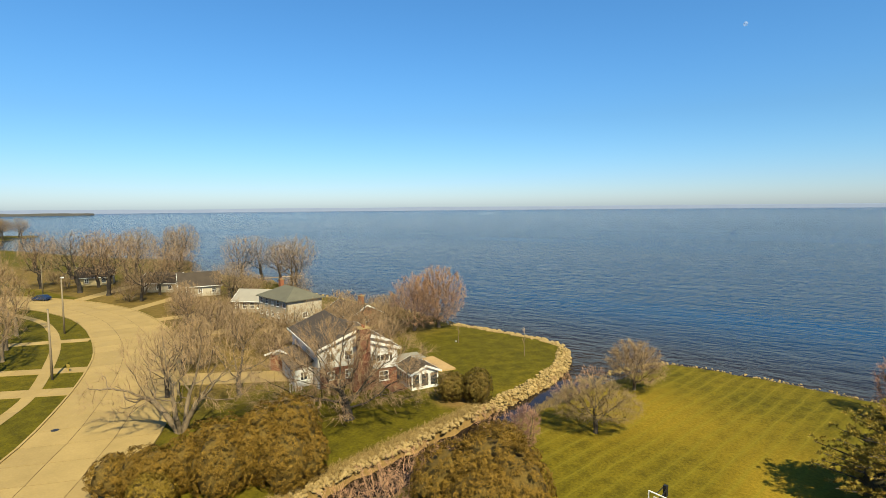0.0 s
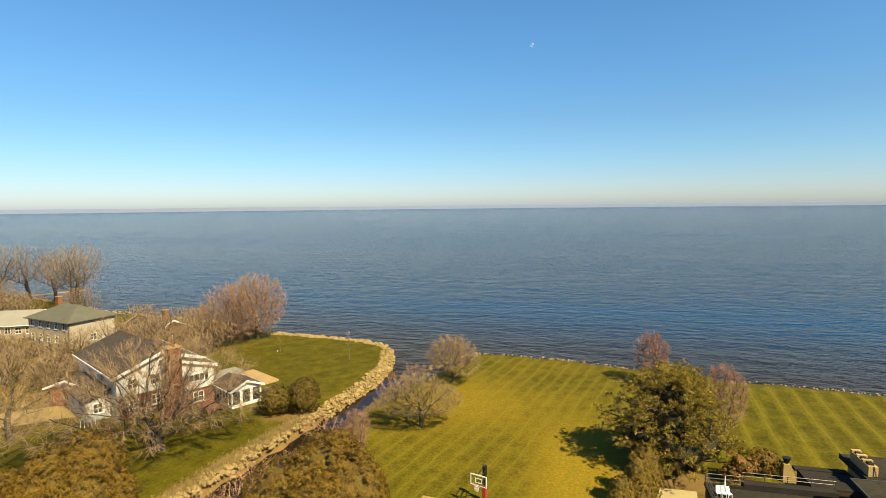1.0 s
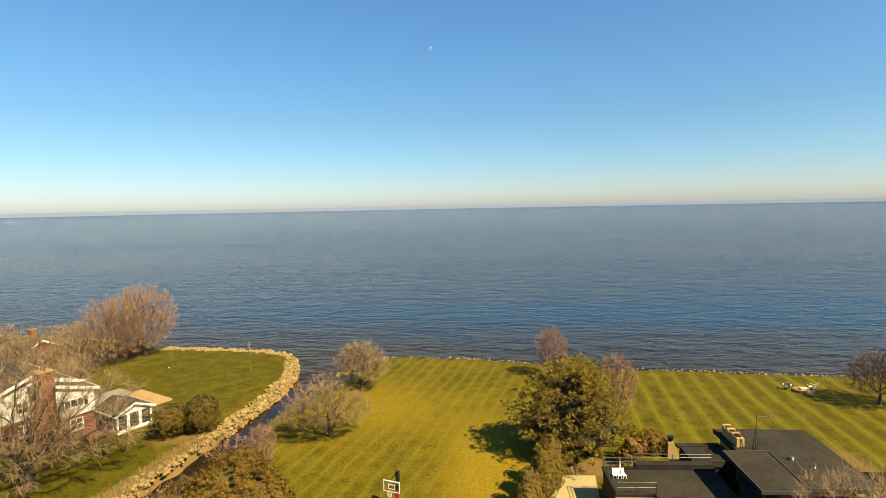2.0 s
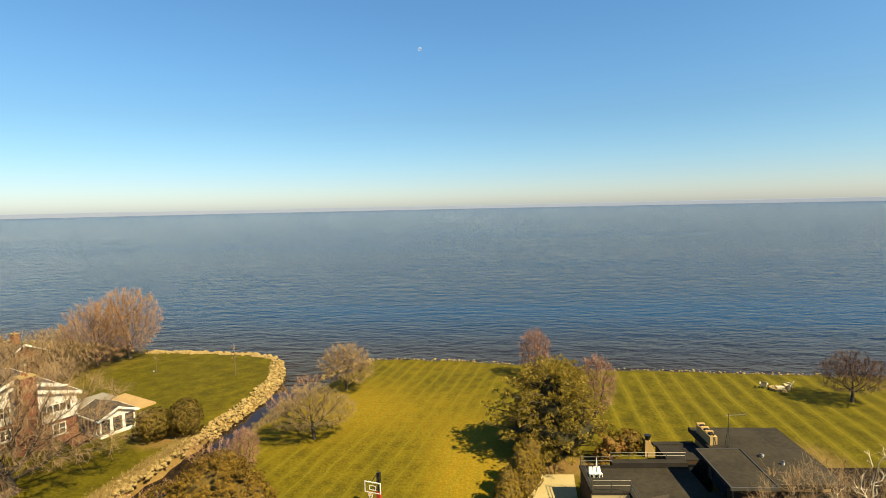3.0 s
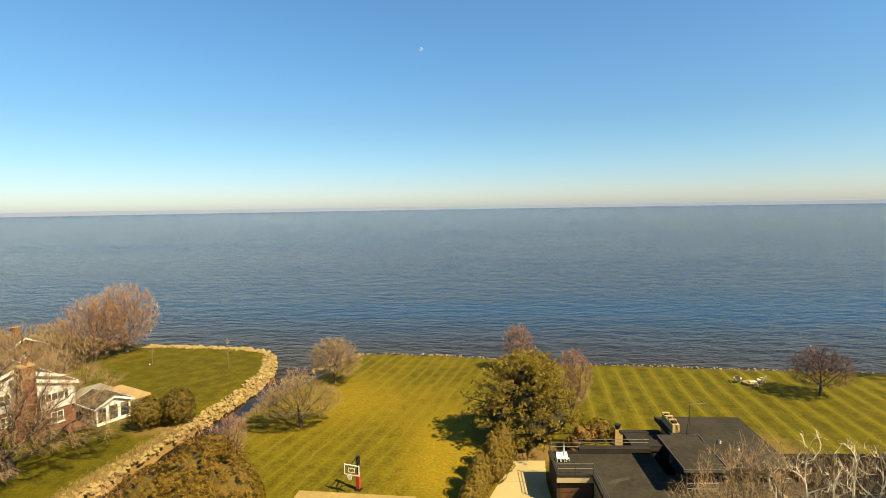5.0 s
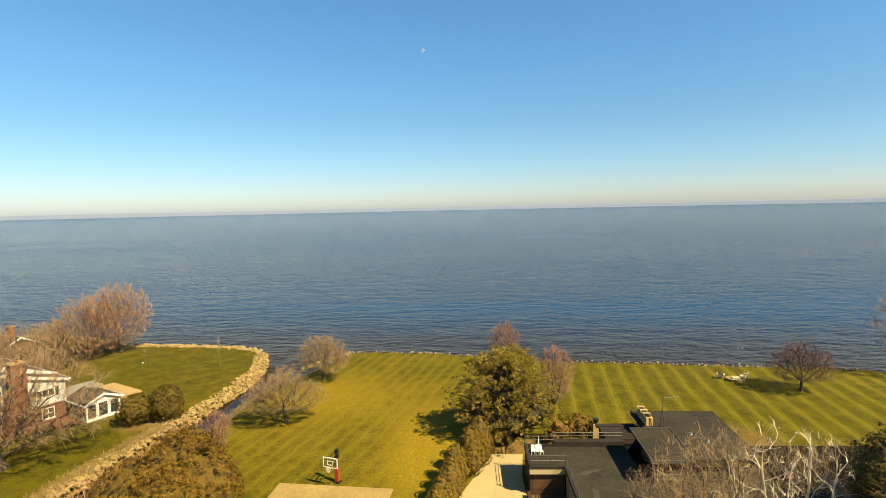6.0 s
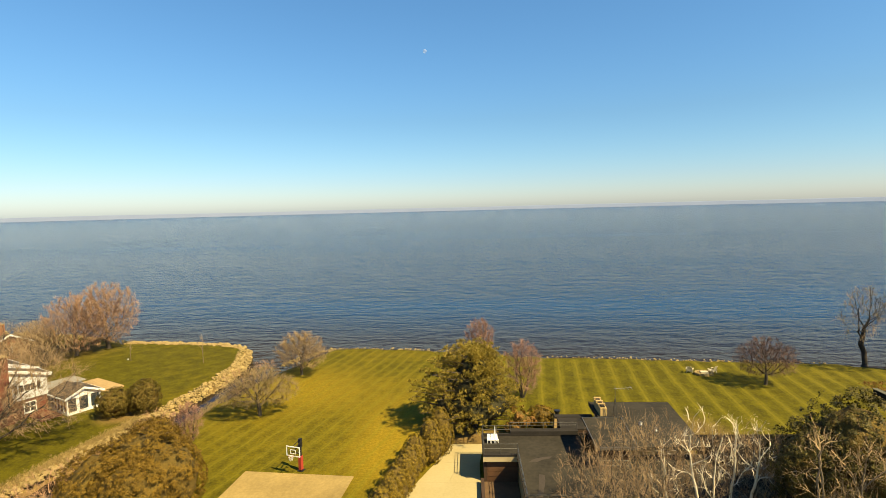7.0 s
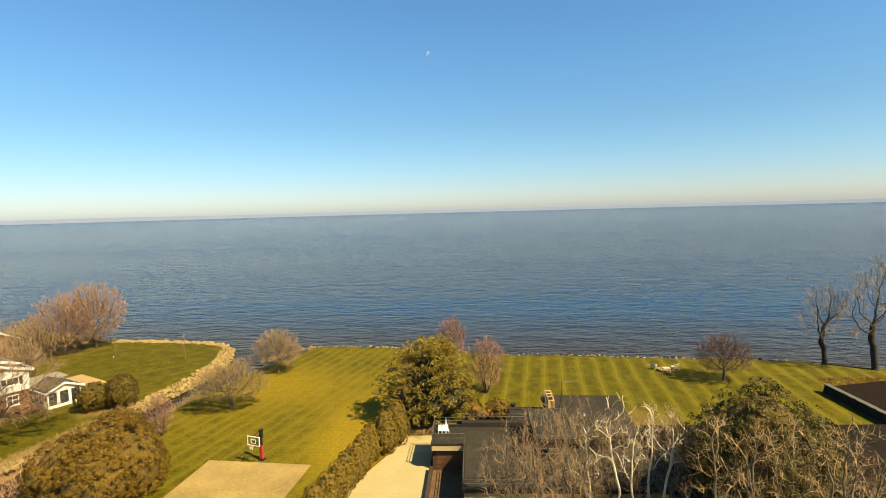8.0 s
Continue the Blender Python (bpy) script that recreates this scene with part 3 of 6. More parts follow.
def gable_wall(parent, x0, x1, y, eave, ridge, mat, thick=0.2, along="y", name="gable"):
    m = Matrix.Identity(4) if along == "y" else Matrix.Rotation(math.pi / 2, 4, "Z")
    g = Geo()
    c = (x0 + x1) / 2
    tri = [(x0, y, eave), (x1, y, eave), (c, y, ridge)]
    g.hull(tri[::-1], [(a, b + thick, z) for a, b, z in tri[::-1]])
    ob = part(name, g, mat, parent)
    ob.matrix_local = m
    return ob


def brick_chimney(parent, x0, y0, x1, y1, z0, z1, mat="brick", flues=2):
    stack = part("chimney", Geo().box(x0, y0, z0, x1, y1, z1), M[mat], parent, "brick chimney stack")
    part("cap", Geo().box(x0 - 0.08, y0 - 0.08, z1, x1 + 0.08, y1 + 0.08, z1 + 0.12), M["concrete"], stack)
    for i in range(flues):
        k = (i + 0.5) / flues
        if x1 - x0 > y1 - y0:
            cx, cy = x0 + (x1 - x0) * k, (y0 + y1) / 2
        else:
            cx, cy = (x0 + x1) / 2, y0 + (y1 - y0) * k
        part("flue", Geo().tube((cx, cy, z1 + 0.12), (cx, cy, z1 + 0.42), 0.14, 0.12, 8), M["orange_brick"], stack)
    return stack


def T(x, y, z, rz=0):
    return pose(x, y, z, 0, 0, rz)


# ---- trees ----
def tubes_mesh(name, segs, material, sides):
    """Many tapered tubes at once. segs: rows of x0 y0 z0 x1 y1 z1 r0 r1."""
    s = np.array(segs, float)
    a, b, r0, r1 = s[:, 0:3], s[:, 3:6], s[:, 6], s[:, 7]
    if sides == 2:
        r0, r1 = r0 * 1.2, r1 * 1.2
    d = b - a
    d /= np.linalg.norm(d, axis=1)[:, None] + 1e-9
    ref = np.where(np.abs(d[:, 2:3]) < 0.9, np.array([[0, 0, 1.0]]), np.array([[1.0, 0, 0]]))
    u = np.cross(d, ref)
    u /= np.linalg.norm(u, axis=1)[:, None]
    w = np.cross(d, u)
    ang = 2 * np.pi * np.arange(sides) / sides
    ring = u[:, None] * np.cos(ang)[None, :, None] + w[:, None] * np.sin(ang)[None, :, None]
    v = np.concatenate([a[:, None] + ring * r0[:, None, None], b[:, None] + ring * r1[:, None, None]], 1)
    base = (np.arange(len(s)) * 2 * sides)[:, None, None]
    i = np.arange(sides)
    j = (i + 1) % sides
    q = np.stack([i, j, sides + j, sides + i], -1)[None] + base
    if sides == 2:
        q = q[:, :1]
    me = bpy.data.meshes.new(name)
    me.from_pydata(v.reshape(-1, 3).tolist(), [], q.reshape(-1, 4).tolist())
    me.materials.append(material)
    me.shade_smooth()
    me.update()
    return me


def colonise(seed, lobes, trunk_h, trunk_r, points=600, step=0.45, kill=0.9, stems=1, up=0.1, inertia=0.45, jit=0.22, shell=0.45, lean=(0, 0), twig=0.014, fringe=3000, twig_len=0.9, droop=0.0, low=0.4, bends=2):
    """Segments of a bare tree. Shoots grow step by step towards points strewn in the crown, and fork where points pull apart;
    each limb is as thick as what it bears, and fine twigs stand at the ends."""
    rng = np.random.default_rng(seed)
    L = np.array(lobes, float)
    weight = L[:, 3] ** 2 * L[:, 4]
    k = rng.choice(len(L), points, p=weight / weight.sum())
    d = rng.normal(0, 1, (points, 3))
    d /= np.linalg.norm(d, axis=1)[:, None]
    d *= (rng.random(points) ** (shell / 1.5))[:, None]
    goal = L[k, :3] + d * np.stack([L[k, 3], L[k, 3], L[k, 4]], 1)
    goal = goal[goal[:, 2] > low]
    pos, par, way, kids = [], [], [], []

    def node(p, parent, w):
        pos.append(p)
        par.append(parent)
        way.append(w)
        kids.append(0)
        if parent >= 0:
            kids[parent] += 1
        return len(pos) - 1

    for s in range(stems):
        a = 2 * math.pi * s / stems + rng.uniform(0, 0.8)
        off = np.array([math.cos(a), math.sin(a), 0]) * (0 if stems == 1 else 1)
        w = np.array([lean[0], lean[1], 1.0]) + off * 0.35
        last = node(off * trunk_r * 0.8 + np.array([0, 0, -0.2]), -1, w / np.linalg.norm(w))
        for _ in range(max(1, round(trunk_h / step))):
            w = w + rng.normal(0, jit * 0.16, 3) * np.array([1, 1, 0.2])
            w /= np.linalg.norm(w)
            last = node(pos[last] + w * step, last, w)
    near = np.full(len(goal), 1e9)
    who = np.zeros(len(goal), int)
    alive = np.ones(len(goal), bool)
    start = 0
    for _ in range(140):
        for n in range(start, len(pos)):
            dist = np.linalg.norm(goal - pos[n], axis=1)
            closer = dist < near
            near[closer] = dist[closer]
            who[closer] = n
        alive &= near > kill
        start = len(pos)
        if not alive.any():
            break
        at = np.array(pos)
        pull = (goal - at[who]) / near[:, None]
        total = np.zeros((start, 3))
        np.add.at(total, who[alive], pull[alive])
        for n in np.unique(who[alive]):
            if kids[n] >= 3:
                continue
            w = total[n] / (np.linalg.norm(total[n]) + 1e-6) + way[n] * inertia + rng.normal(0, jit, 3)
            w[2] += up
            w /= np.linalg.norm(w)
            p = pos[n] + w * step
            p[2] = max(p[2], 0.3)
            node(p, int(n), w)
        if len(pos) == start:
            break
    count = len(pos)
    load = np.zeros(count)
    for n in range(count - 1, -1, -1):
        if load[n] == 0:
            load[n] = 1.0
        if par[n] >= 0:
            load[par[n]] += load[n]
    fine = twig * 1.1
    rad = fine * load ** 0.46
    share = load / load.max()
    rad *= 1 + (trunk_r / rad.max() - 1) * share ** 0.5
    limbs, twigs = [], []
    for n in range(count):
        if par[n] < 0:
            continue
        q = par[n]
        root = par[q] < 0
        r0 = min(rad[q], rad[n] * 1.5) * (1.45 if root else 1.0)
        (limbs if rad[n] > twig * 2.4 else twigs).append((*pos[q], *pos[n], r0, rad[n]))
    heart = np.array(goal.mean(0)) * np.array([1, 1, 0.7])
    thin = [n for n in range(count) if rad[n] < twig * 3.2 and par[n] >= 0]
    for n in (rng.choice(thin, fringe) if fringe else []):
        p = np.array(pos[n])
        out = p - heart
        w = np.array(way[n]) * 0.35 + out / (np.linalg.norm(out) + 0.1) * 0.5 + rng.normal(0, 0.5, 3)
        ln = twig_len * rng.uniform(0.35, 1.0)
        for half in range(bends):
            w = w / np.linalg.norm(w)
            q = p + w * ln / bends
            q[2] = max(q[2], 0.2)
            twigs.append((*p, *q, twig * (0.9 - 0.3 * half), twig * (0.6 - 0.2 * half)))
            p = q
            w = w + rng.normal(0, 0.22, 3) - np.array([0, 0, droop])
    return limbs, twigs


def bare_tree_kind(seed, bark, twig_mat, twig_label, lobes, trunk_h, trunk_r, flat=False, **kw):
    """The meshes of one kind of bare tree, shared by its copies."""
    limbs, twigs = colonise(seed, lobes, trunk_h, trunk_r, bends=1 if flat else 2, **kw)
    return (tubes_mesh("trunk", limbs, M[bark], 5 if flat else 7), tubes_mesh("twigs", twigs, M[twig_mat], 2), twig_label)


def plant(kind, x, y, label, scale=1.0, turn=0.0, name="tree", group="", z=0.0, wide=1.0):
    t = thing(name, label, "tree" if name.endswith("tree") else "shrub", group=group)
    t.matrix_world = pose(x, y, z, 0, 0, turn) @ Matrix.Diagonal((scale * wide, scale * wide, scale, 1))
    for part_name, me in zip(("trunk", "crown"), kind[:2]):
        part(part_name, me, None, t, kind[2] if part_name == "crown" else "")
    return t


def tufts_mesh(name, centres, outs, sizes, material, blades, rng, spread=0.9, width=0.3, soft=False):
    """Foliage: at each centre a spray of narrow pointed blades, two triangles each."""
    n = len(centres)
    c = np.repeat(np.array(centres, float), blades, 0)
    o = np.repeat(np.array(outs, float), blades, 0)
    s = np.repeat(np.array(sizes, float), blades)
    o = o + rng.normal(0, spread, o.shape) * 0.6
    o /= np.linalg.norm(o, axis=1)[:, None] + 1e-9
    if soft:
        out = np.repeat(np.array(outs, float), blades, 0)
        out /= np.linalg.norm(out, axis=1)[:, None] + 1e-9
        flat_way = np.cross(out, rng.normal(0, 1, out.shape))
        flat_way /= np.linalg.norm(flat_way, axis=1)[:, None] + 1e-9
        o = flat_way * 0.85 + out * rng.uniform(0.25, 0.6, len(out))[:, None]
        o /= np.linalg.norm(o, axis=1)[:, None]
    side = np.cross(out if soft else o, o if soft else rng.normal(0, 1, o.shape))
    side /= np.linalg.norm(side, axis=1)[:, None] + 1e-9
    ln = s * rng.uniform(0.6, 1.2, len(s))
    wd = ln * width
    base = c + rng.normal(0, 0.12, c.shape) * s[:, None]
    v = np.stack([base, base + o * (ln * 0.5)[:, None] - side * wd[:, None], base + o * ln[:, None], base + o * (ln * 0.5)[:, None] + side * wd[:, None]], 1)
    me = bpy.data.meshes.new(name)
    me.from_pydata(v.reshape(-1, 3).tolist(), [], np.arange(len(c) * 4).reshape(-1, 4).tolist())
    me.materials.append(material)
    me.update()
    if soft:
        nrm = out + rng.normal(0, 0.3, c.shape)
        nrm /= np.linalg.norm(nrm, axis=1)[:, None] + 1e-9
        me.normals_split_custom_set_from_vertices(np.repeat(nrm, 4, 0).tolist())
    return me


def lobes_points(lobes, count, rng, seed, rough=0.12, low=0.0):
    """Points and outward directions on the joined outside of several squashed balls, made uneven by noise."""
    pts, outs = [], []
    area = np.array([l[3] * l[4] for l in lobes], float)
    area /= area.sum()
    tries = 0
    while len(pts) < count and tries < count * 6:
        tries += 1
        k = rng.choice(len(lobes), p=area)
        cx, cy, cz, rx, rz = lobes[k]
        d = rng.normal(0, 1, 3)
        d /= np.linalg.norm(d)
        bump = 1 + rough * noise.noise((d[0] * 2.3 + seed, d[1] * 2.3, d[2] * 2.3 + k)) + rough * 0.6 * noise.noise((d[0] * 6 + k, d[1] * 6, d[2] * 6 + seed)) + rough * 0.5 * noise.noise((d[0] * 15 + k, d[1] * 15, d[2] * 15 + seed))
        p = np.array([cx + d[0] * rx * bump, cy + d[1] * rx * bump, cz + d[2] * rz * bump])
        if p[2] < low:
            continue
        if any(j != k and ((p[0] - q[0]) / q[3]) ** 2 + ((p[1] - q[1]) / q[3]) ** 2 + ((p[2] - q[2]) / q[4]) ** 2 < 0.72 for j, q in enumerate(lobes)):
            continue
        nrm = np.array([d[0] / rx, d[1] / rx, d[2] / rz])
        pts.append(p)
        outs.append(nrm / np.linalg.norm(nrm))
    return pts, outs


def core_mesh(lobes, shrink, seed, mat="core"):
    """A solid inner mass, coloured dark to stand for shade between the foliage."""
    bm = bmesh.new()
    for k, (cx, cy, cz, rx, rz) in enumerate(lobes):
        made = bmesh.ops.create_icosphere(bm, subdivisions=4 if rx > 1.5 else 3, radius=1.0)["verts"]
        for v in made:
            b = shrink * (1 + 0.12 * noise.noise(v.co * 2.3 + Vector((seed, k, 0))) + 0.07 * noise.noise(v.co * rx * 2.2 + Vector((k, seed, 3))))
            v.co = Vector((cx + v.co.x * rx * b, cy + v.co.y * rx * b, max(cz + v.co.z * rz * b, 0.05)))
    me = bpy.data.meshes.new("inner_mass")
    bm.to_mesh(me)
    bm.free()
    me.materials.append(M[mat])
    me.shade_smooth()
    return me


def evergreen(name, label, x, y, lobes, mat, count, size, seed, blades=3, rough=0.14, category="shrub", width=0.2, shrink=0.83, up=0.5, trunk=0.16, group="", turn=0.0, tuft=0.24, knobs=3):
    """Sprays gathered into rounded tufts all over an uneven crown, over a core coloured dark for the shaded gaps."""
    rng = np.random.default_rng(seed)
    whole = list(lobes)
    for cx, cy, cz, rx, rz in lobes:
        for _ in range(knobs):
            d = rng.normal(0, 1, 3)
            d[2] = abs(d[2]) * 0.8
            d /= np.linalg.norm(d)
            k = rng.uniform(0.34, 0.46)
            whole.append((cx + d[0] * rx * 0.7, cy + d[1] * rx * 0.7, cz + d[2] * rz * 0.7, rx * k, rz * k * 0.9))
    per = 14
    heads, ways = lobes_points(whole, max(20, count // per), rng, seed, rough, 0.15)
    heads, ways = np.array(heads), np.array(ways)
    r = tuft * rng.uniform(0.65, 1.25, len(heads))
    d = rng.normal(0, 1, (len(heads), per, 3))
    d /= np.linalg.norm(d, axis=2)[:, :, None]
    d += (ways + np.array([0, 0, up * 0.4]))[:, None] * 0.75
    d /= np.linalg.norm(d, axis=2)[:, :, None]
    pts = (heads[:, None] + d * (r[:, None] * rng.uniform(0.55, 1.0, (len(heads), per)))[:, :, None]).reshape(-1, 3)
    outs = (d * 0.6 + ways[:, None] * 0.55).reshape(-1, 3)
    keep = pts[:, 2] > 0.04
    pts, outs = pts[keep], outs[keep]
    sizes = rng.uniform(0.6, 1.3, len(pts)) * size * 0.72
    t = thing(name, label, category, T(x, y, 0, turn), group)
    part("foliage", tufts_mesh("foliage", pts, outs, sizes, M[mat], blades, rng, width=width, soft=True), None, t)
    part("inner_mass", core_mesh(whole, shrink, seed), None, t, "solid inner core, coloured dark like shade")
    part("trunk", Geo().tube((0, 0, -0.1), (0, 0, max(0.6, lobes[0][2])), trunk, trunk * 0.6, 8), M["bark"], t)
    return t


# ---- planting ----
def build_evergreens():
    evergreen("juniper_bush", "broad bronze-green juniper bush on the creek bank", -16.6, 34.6,
              [(0, 0, 2.6, 3.6, 3.4), (-2.6, -1.6, 2.2, 3.0, 2.9), (2.2, -0.8, 2.3, 2.8, 3.3), (-0.6, 1.8, 2.6, 2.8, 3.4), (0.8, -3.0, 2.0, 3.0, 2.9)], "juniper", 30000, 0.19, 11, rough=0.16)
    evergreen("juniper_bush", "dense tall bronze-green juniper at the end of the hedge", -34.3, 30.6,
              [(0, 0, 2.6, 2.5, 4.1), (-1.6, -1.8, 2.4, 2.3, 3.7), (1.2, -1.8, 2.0, 2.1, 3.0), (1.4, 0.2, 1.7, 1.8, 2.5)], "juniper", 20000, 0.19, 12)
    evergreen("juniper_bush", "bronze-green juniper with an uneven top", -38.2, 26.6,
              [(0, 0, 2.3, 2.3, 3.1), (-2.0, -0.6, 2.0, 2.0, 2.6), (1.6, -1.6, 2.1, 2.1, 2.9), (1.9, 0.9, 2.2, 1.9, 3.0)], "juniper", 17000, 0.19, 13)
    evergreen("juniper_bush", "low bronze juniper beside the street", -42.6, 21.9,
              [(0, 0, 1.5, 2.0, 2.0), (-1.5, -1.5, 1.3, 1.8, 1.7), (1.7, 0.2, 1.6, 1.9, 2.2), (2.6, 2.0, 1.7, 1.7, 2.3)], "juniper", 14000, 0.19, 14)
    evergreen("juniper_bush", "small bright olive juniper in front of the hedge", -39.0, 20.4, [(0, 0, 1.2, 1.3, 1.5), (0.7, 0.6, 1.2, 1.1, 1.4)], "thuja", 5000, 0.17, 17)
    evergreen("yew_bush", "round clipped olive yew beside the porch", -31.9, 52.6, [(0, 0, 1.6, 1.75, 1.75), (0.5, 0.4, 1.7, 1.4, 1.6)], "yew", 8000, 0.15, 15, knobs=0, tuft=0.15)
    evergreen("yew_bush", "taller rounded olive yew near the creek", -28.9, 54.0, [(0, 0, 1.8, 1.8, 2.1), (0.6, -0.2, 2.3, 1.1, 1.7), (-0.7, 0.3, 1.5, 1.4, 1.6)], "yew", 9000, 0.15, 16, knobs=0, tuft=0.15)
    row = [(7.4, 43.0, 1.3, 4.6), (6.5, 41.2, 1.35, 4.4), (5.2, 39.6, 1.2, 3.4), (4.9, 37.9, 1.15, 3.2), (4.6, 36.2, 1.15, 3.2), (4.2, 34.5, 1.15, 3.2), (3.9, 32.8, 1.15, 3.2), (3.5, 31.0, 1.15, 3.2), (3.1, 29.2, 1.2, 3.2)]
    for i, (x, y, r, h) in enumerate(row):
        r *= 0.95
        big = h > 4
        evergreen("thuja", "tall egg-shaped olive thuja at the end of the row" if big else "clipped olive thuja in a row along the driveway", x, y,
                  [(0, 0, h * 0.5, r * 0.8, h * 0.5), (0.05, -0.05, h * 0.36, r * 0.98, h * 0.38)], "thuja", 6500 if big else 4800, 0.115, 30 + i, category="conifer", group="thuja row", up=0.9, tuft=0.11, knobs=0, rough=0.05, shrink=0.89)
    evergreen("shrub", "dark rounded shrub below the pine", 17.7, 49.4, [(0, 0, 0.9, 1.1, 1.2), (0.8, 0.3, 0.8, 0.9, 1.0)], "juniper", 1700, 0.2, 50)
    evergreen("oak_sapling", "small oak still holding rust-coloured leaves", 15.4, 47.4, [(0, 0, 1.7, 1.0, 1.2), (0.7, 0.4, 1.2, 0.9, 0.9), (-0.7, -0.3, 1.0, 0.8, 0.8)], "rust_leaf", 1100, 0.22, 51, shrink=0.6, category="tree")
    evergreen("holly_tree", "dark broad evergreen tree beside the house", 34.0, 26.0,
              [(0, 0, 8.3, 2.7, 3.2), (-2.3, 0.4, 6.8, 2.2, 2.9), (2.3, -0.5, 6.8, 2.3, 2.9), (0.2, 1.2, 5.2, 3.2, 4.0), (0, -1.4, 5.2, 3.4, 4.2)], "holly", 30000, 0.18, 52, category="tree", rough=0.3, width=0.3, shrink=0.78, trunk=0.3, tuft=0.3)


def build_pine():
    """A broad pine: whorls of limbs with brush-like needle tufts at their ends, and gaps between."""
    rng = np.random.default_rng(77)
    r2 = random.Random(77)
    t = thing("pine_tree", "broad dark green pine with clustered needles on the lawn", "tree", T(10.8, 49.2, 0))
    limbs, pts, outs = [], [], []
    for i in range(240):
        z = 0.7 + 8.1 * (i / 240) ** 0.9
        reach = 6.0 * (1 - ((z - 2.4) / 7.0) ** 2 * 0.92 if z > 2.4 else 0.9 + 0.07 * z) * r2.uniform(0.7, 1.06)
        reach = max(reach, 0.7)
        a = r2.uniform(0, 2 * math.pi)
        wide = 1.0 + 0.2 * math.cos(a - 2.9)
        p = Vector((0, 0, z * 0.9))
        tip = Vector((math.cos(a) * reach * wide, math.sin(a) * reach * 0.92, z + reach * 0.06))
        mid = p.lerp(tip, 0.5) - Vector((0, 0, 0.2))
        limbs += [(*p, *mid, 0.09, 0.06), (*mid, *tip, 0.06, 0.02)]
        for k in range(6):
            f = 0.5 + 0.5 * (k + r2.random()) / 6
            c = p.lerp(tip, f) + Vector((r2.gauss(0, 0.42), r2.gauss(0, 0.42), r2.gauss(0.08, 0.22)))
            for _ in range(9):
                o = Vector((r2.gauss(0, 1), r2.gauss(0, 1), abs(r2.gauss(0.3, 0.8)))).normalized()
                o = (o + (tip - p).normalized() * 0.35).normalized()
                pts.append(c + o * 0.2)
                outs.append(o * 1.5)
    limbs.append((0, 0, -0.2, 0, 0, 8.2, 0.34, 0.06))
    part("trunk", tubes_mesh("trunk", limbs, M["bark"], 6), None, t)
    # solid core, its near-black colour painted as shade behind the needles
    part("inner_mass", core_mesh([(-0.3, 0, 2.7, 4.7, 2.1), (0, 0, 4.6, 3.7, 2.2), (0, 0, 6.4, 2.2, 1.9)], 0.79, 7, "shade"), None, t, "solid inner core, coloured dark like shade")
    part("needles", tufts_mesh("needles", pts, outs, rng.uniform(0.18, 0.32, len(pts)), M["pine"], 12, rng, spread=0.8, width=0.07), None, t)


KINDS = {}


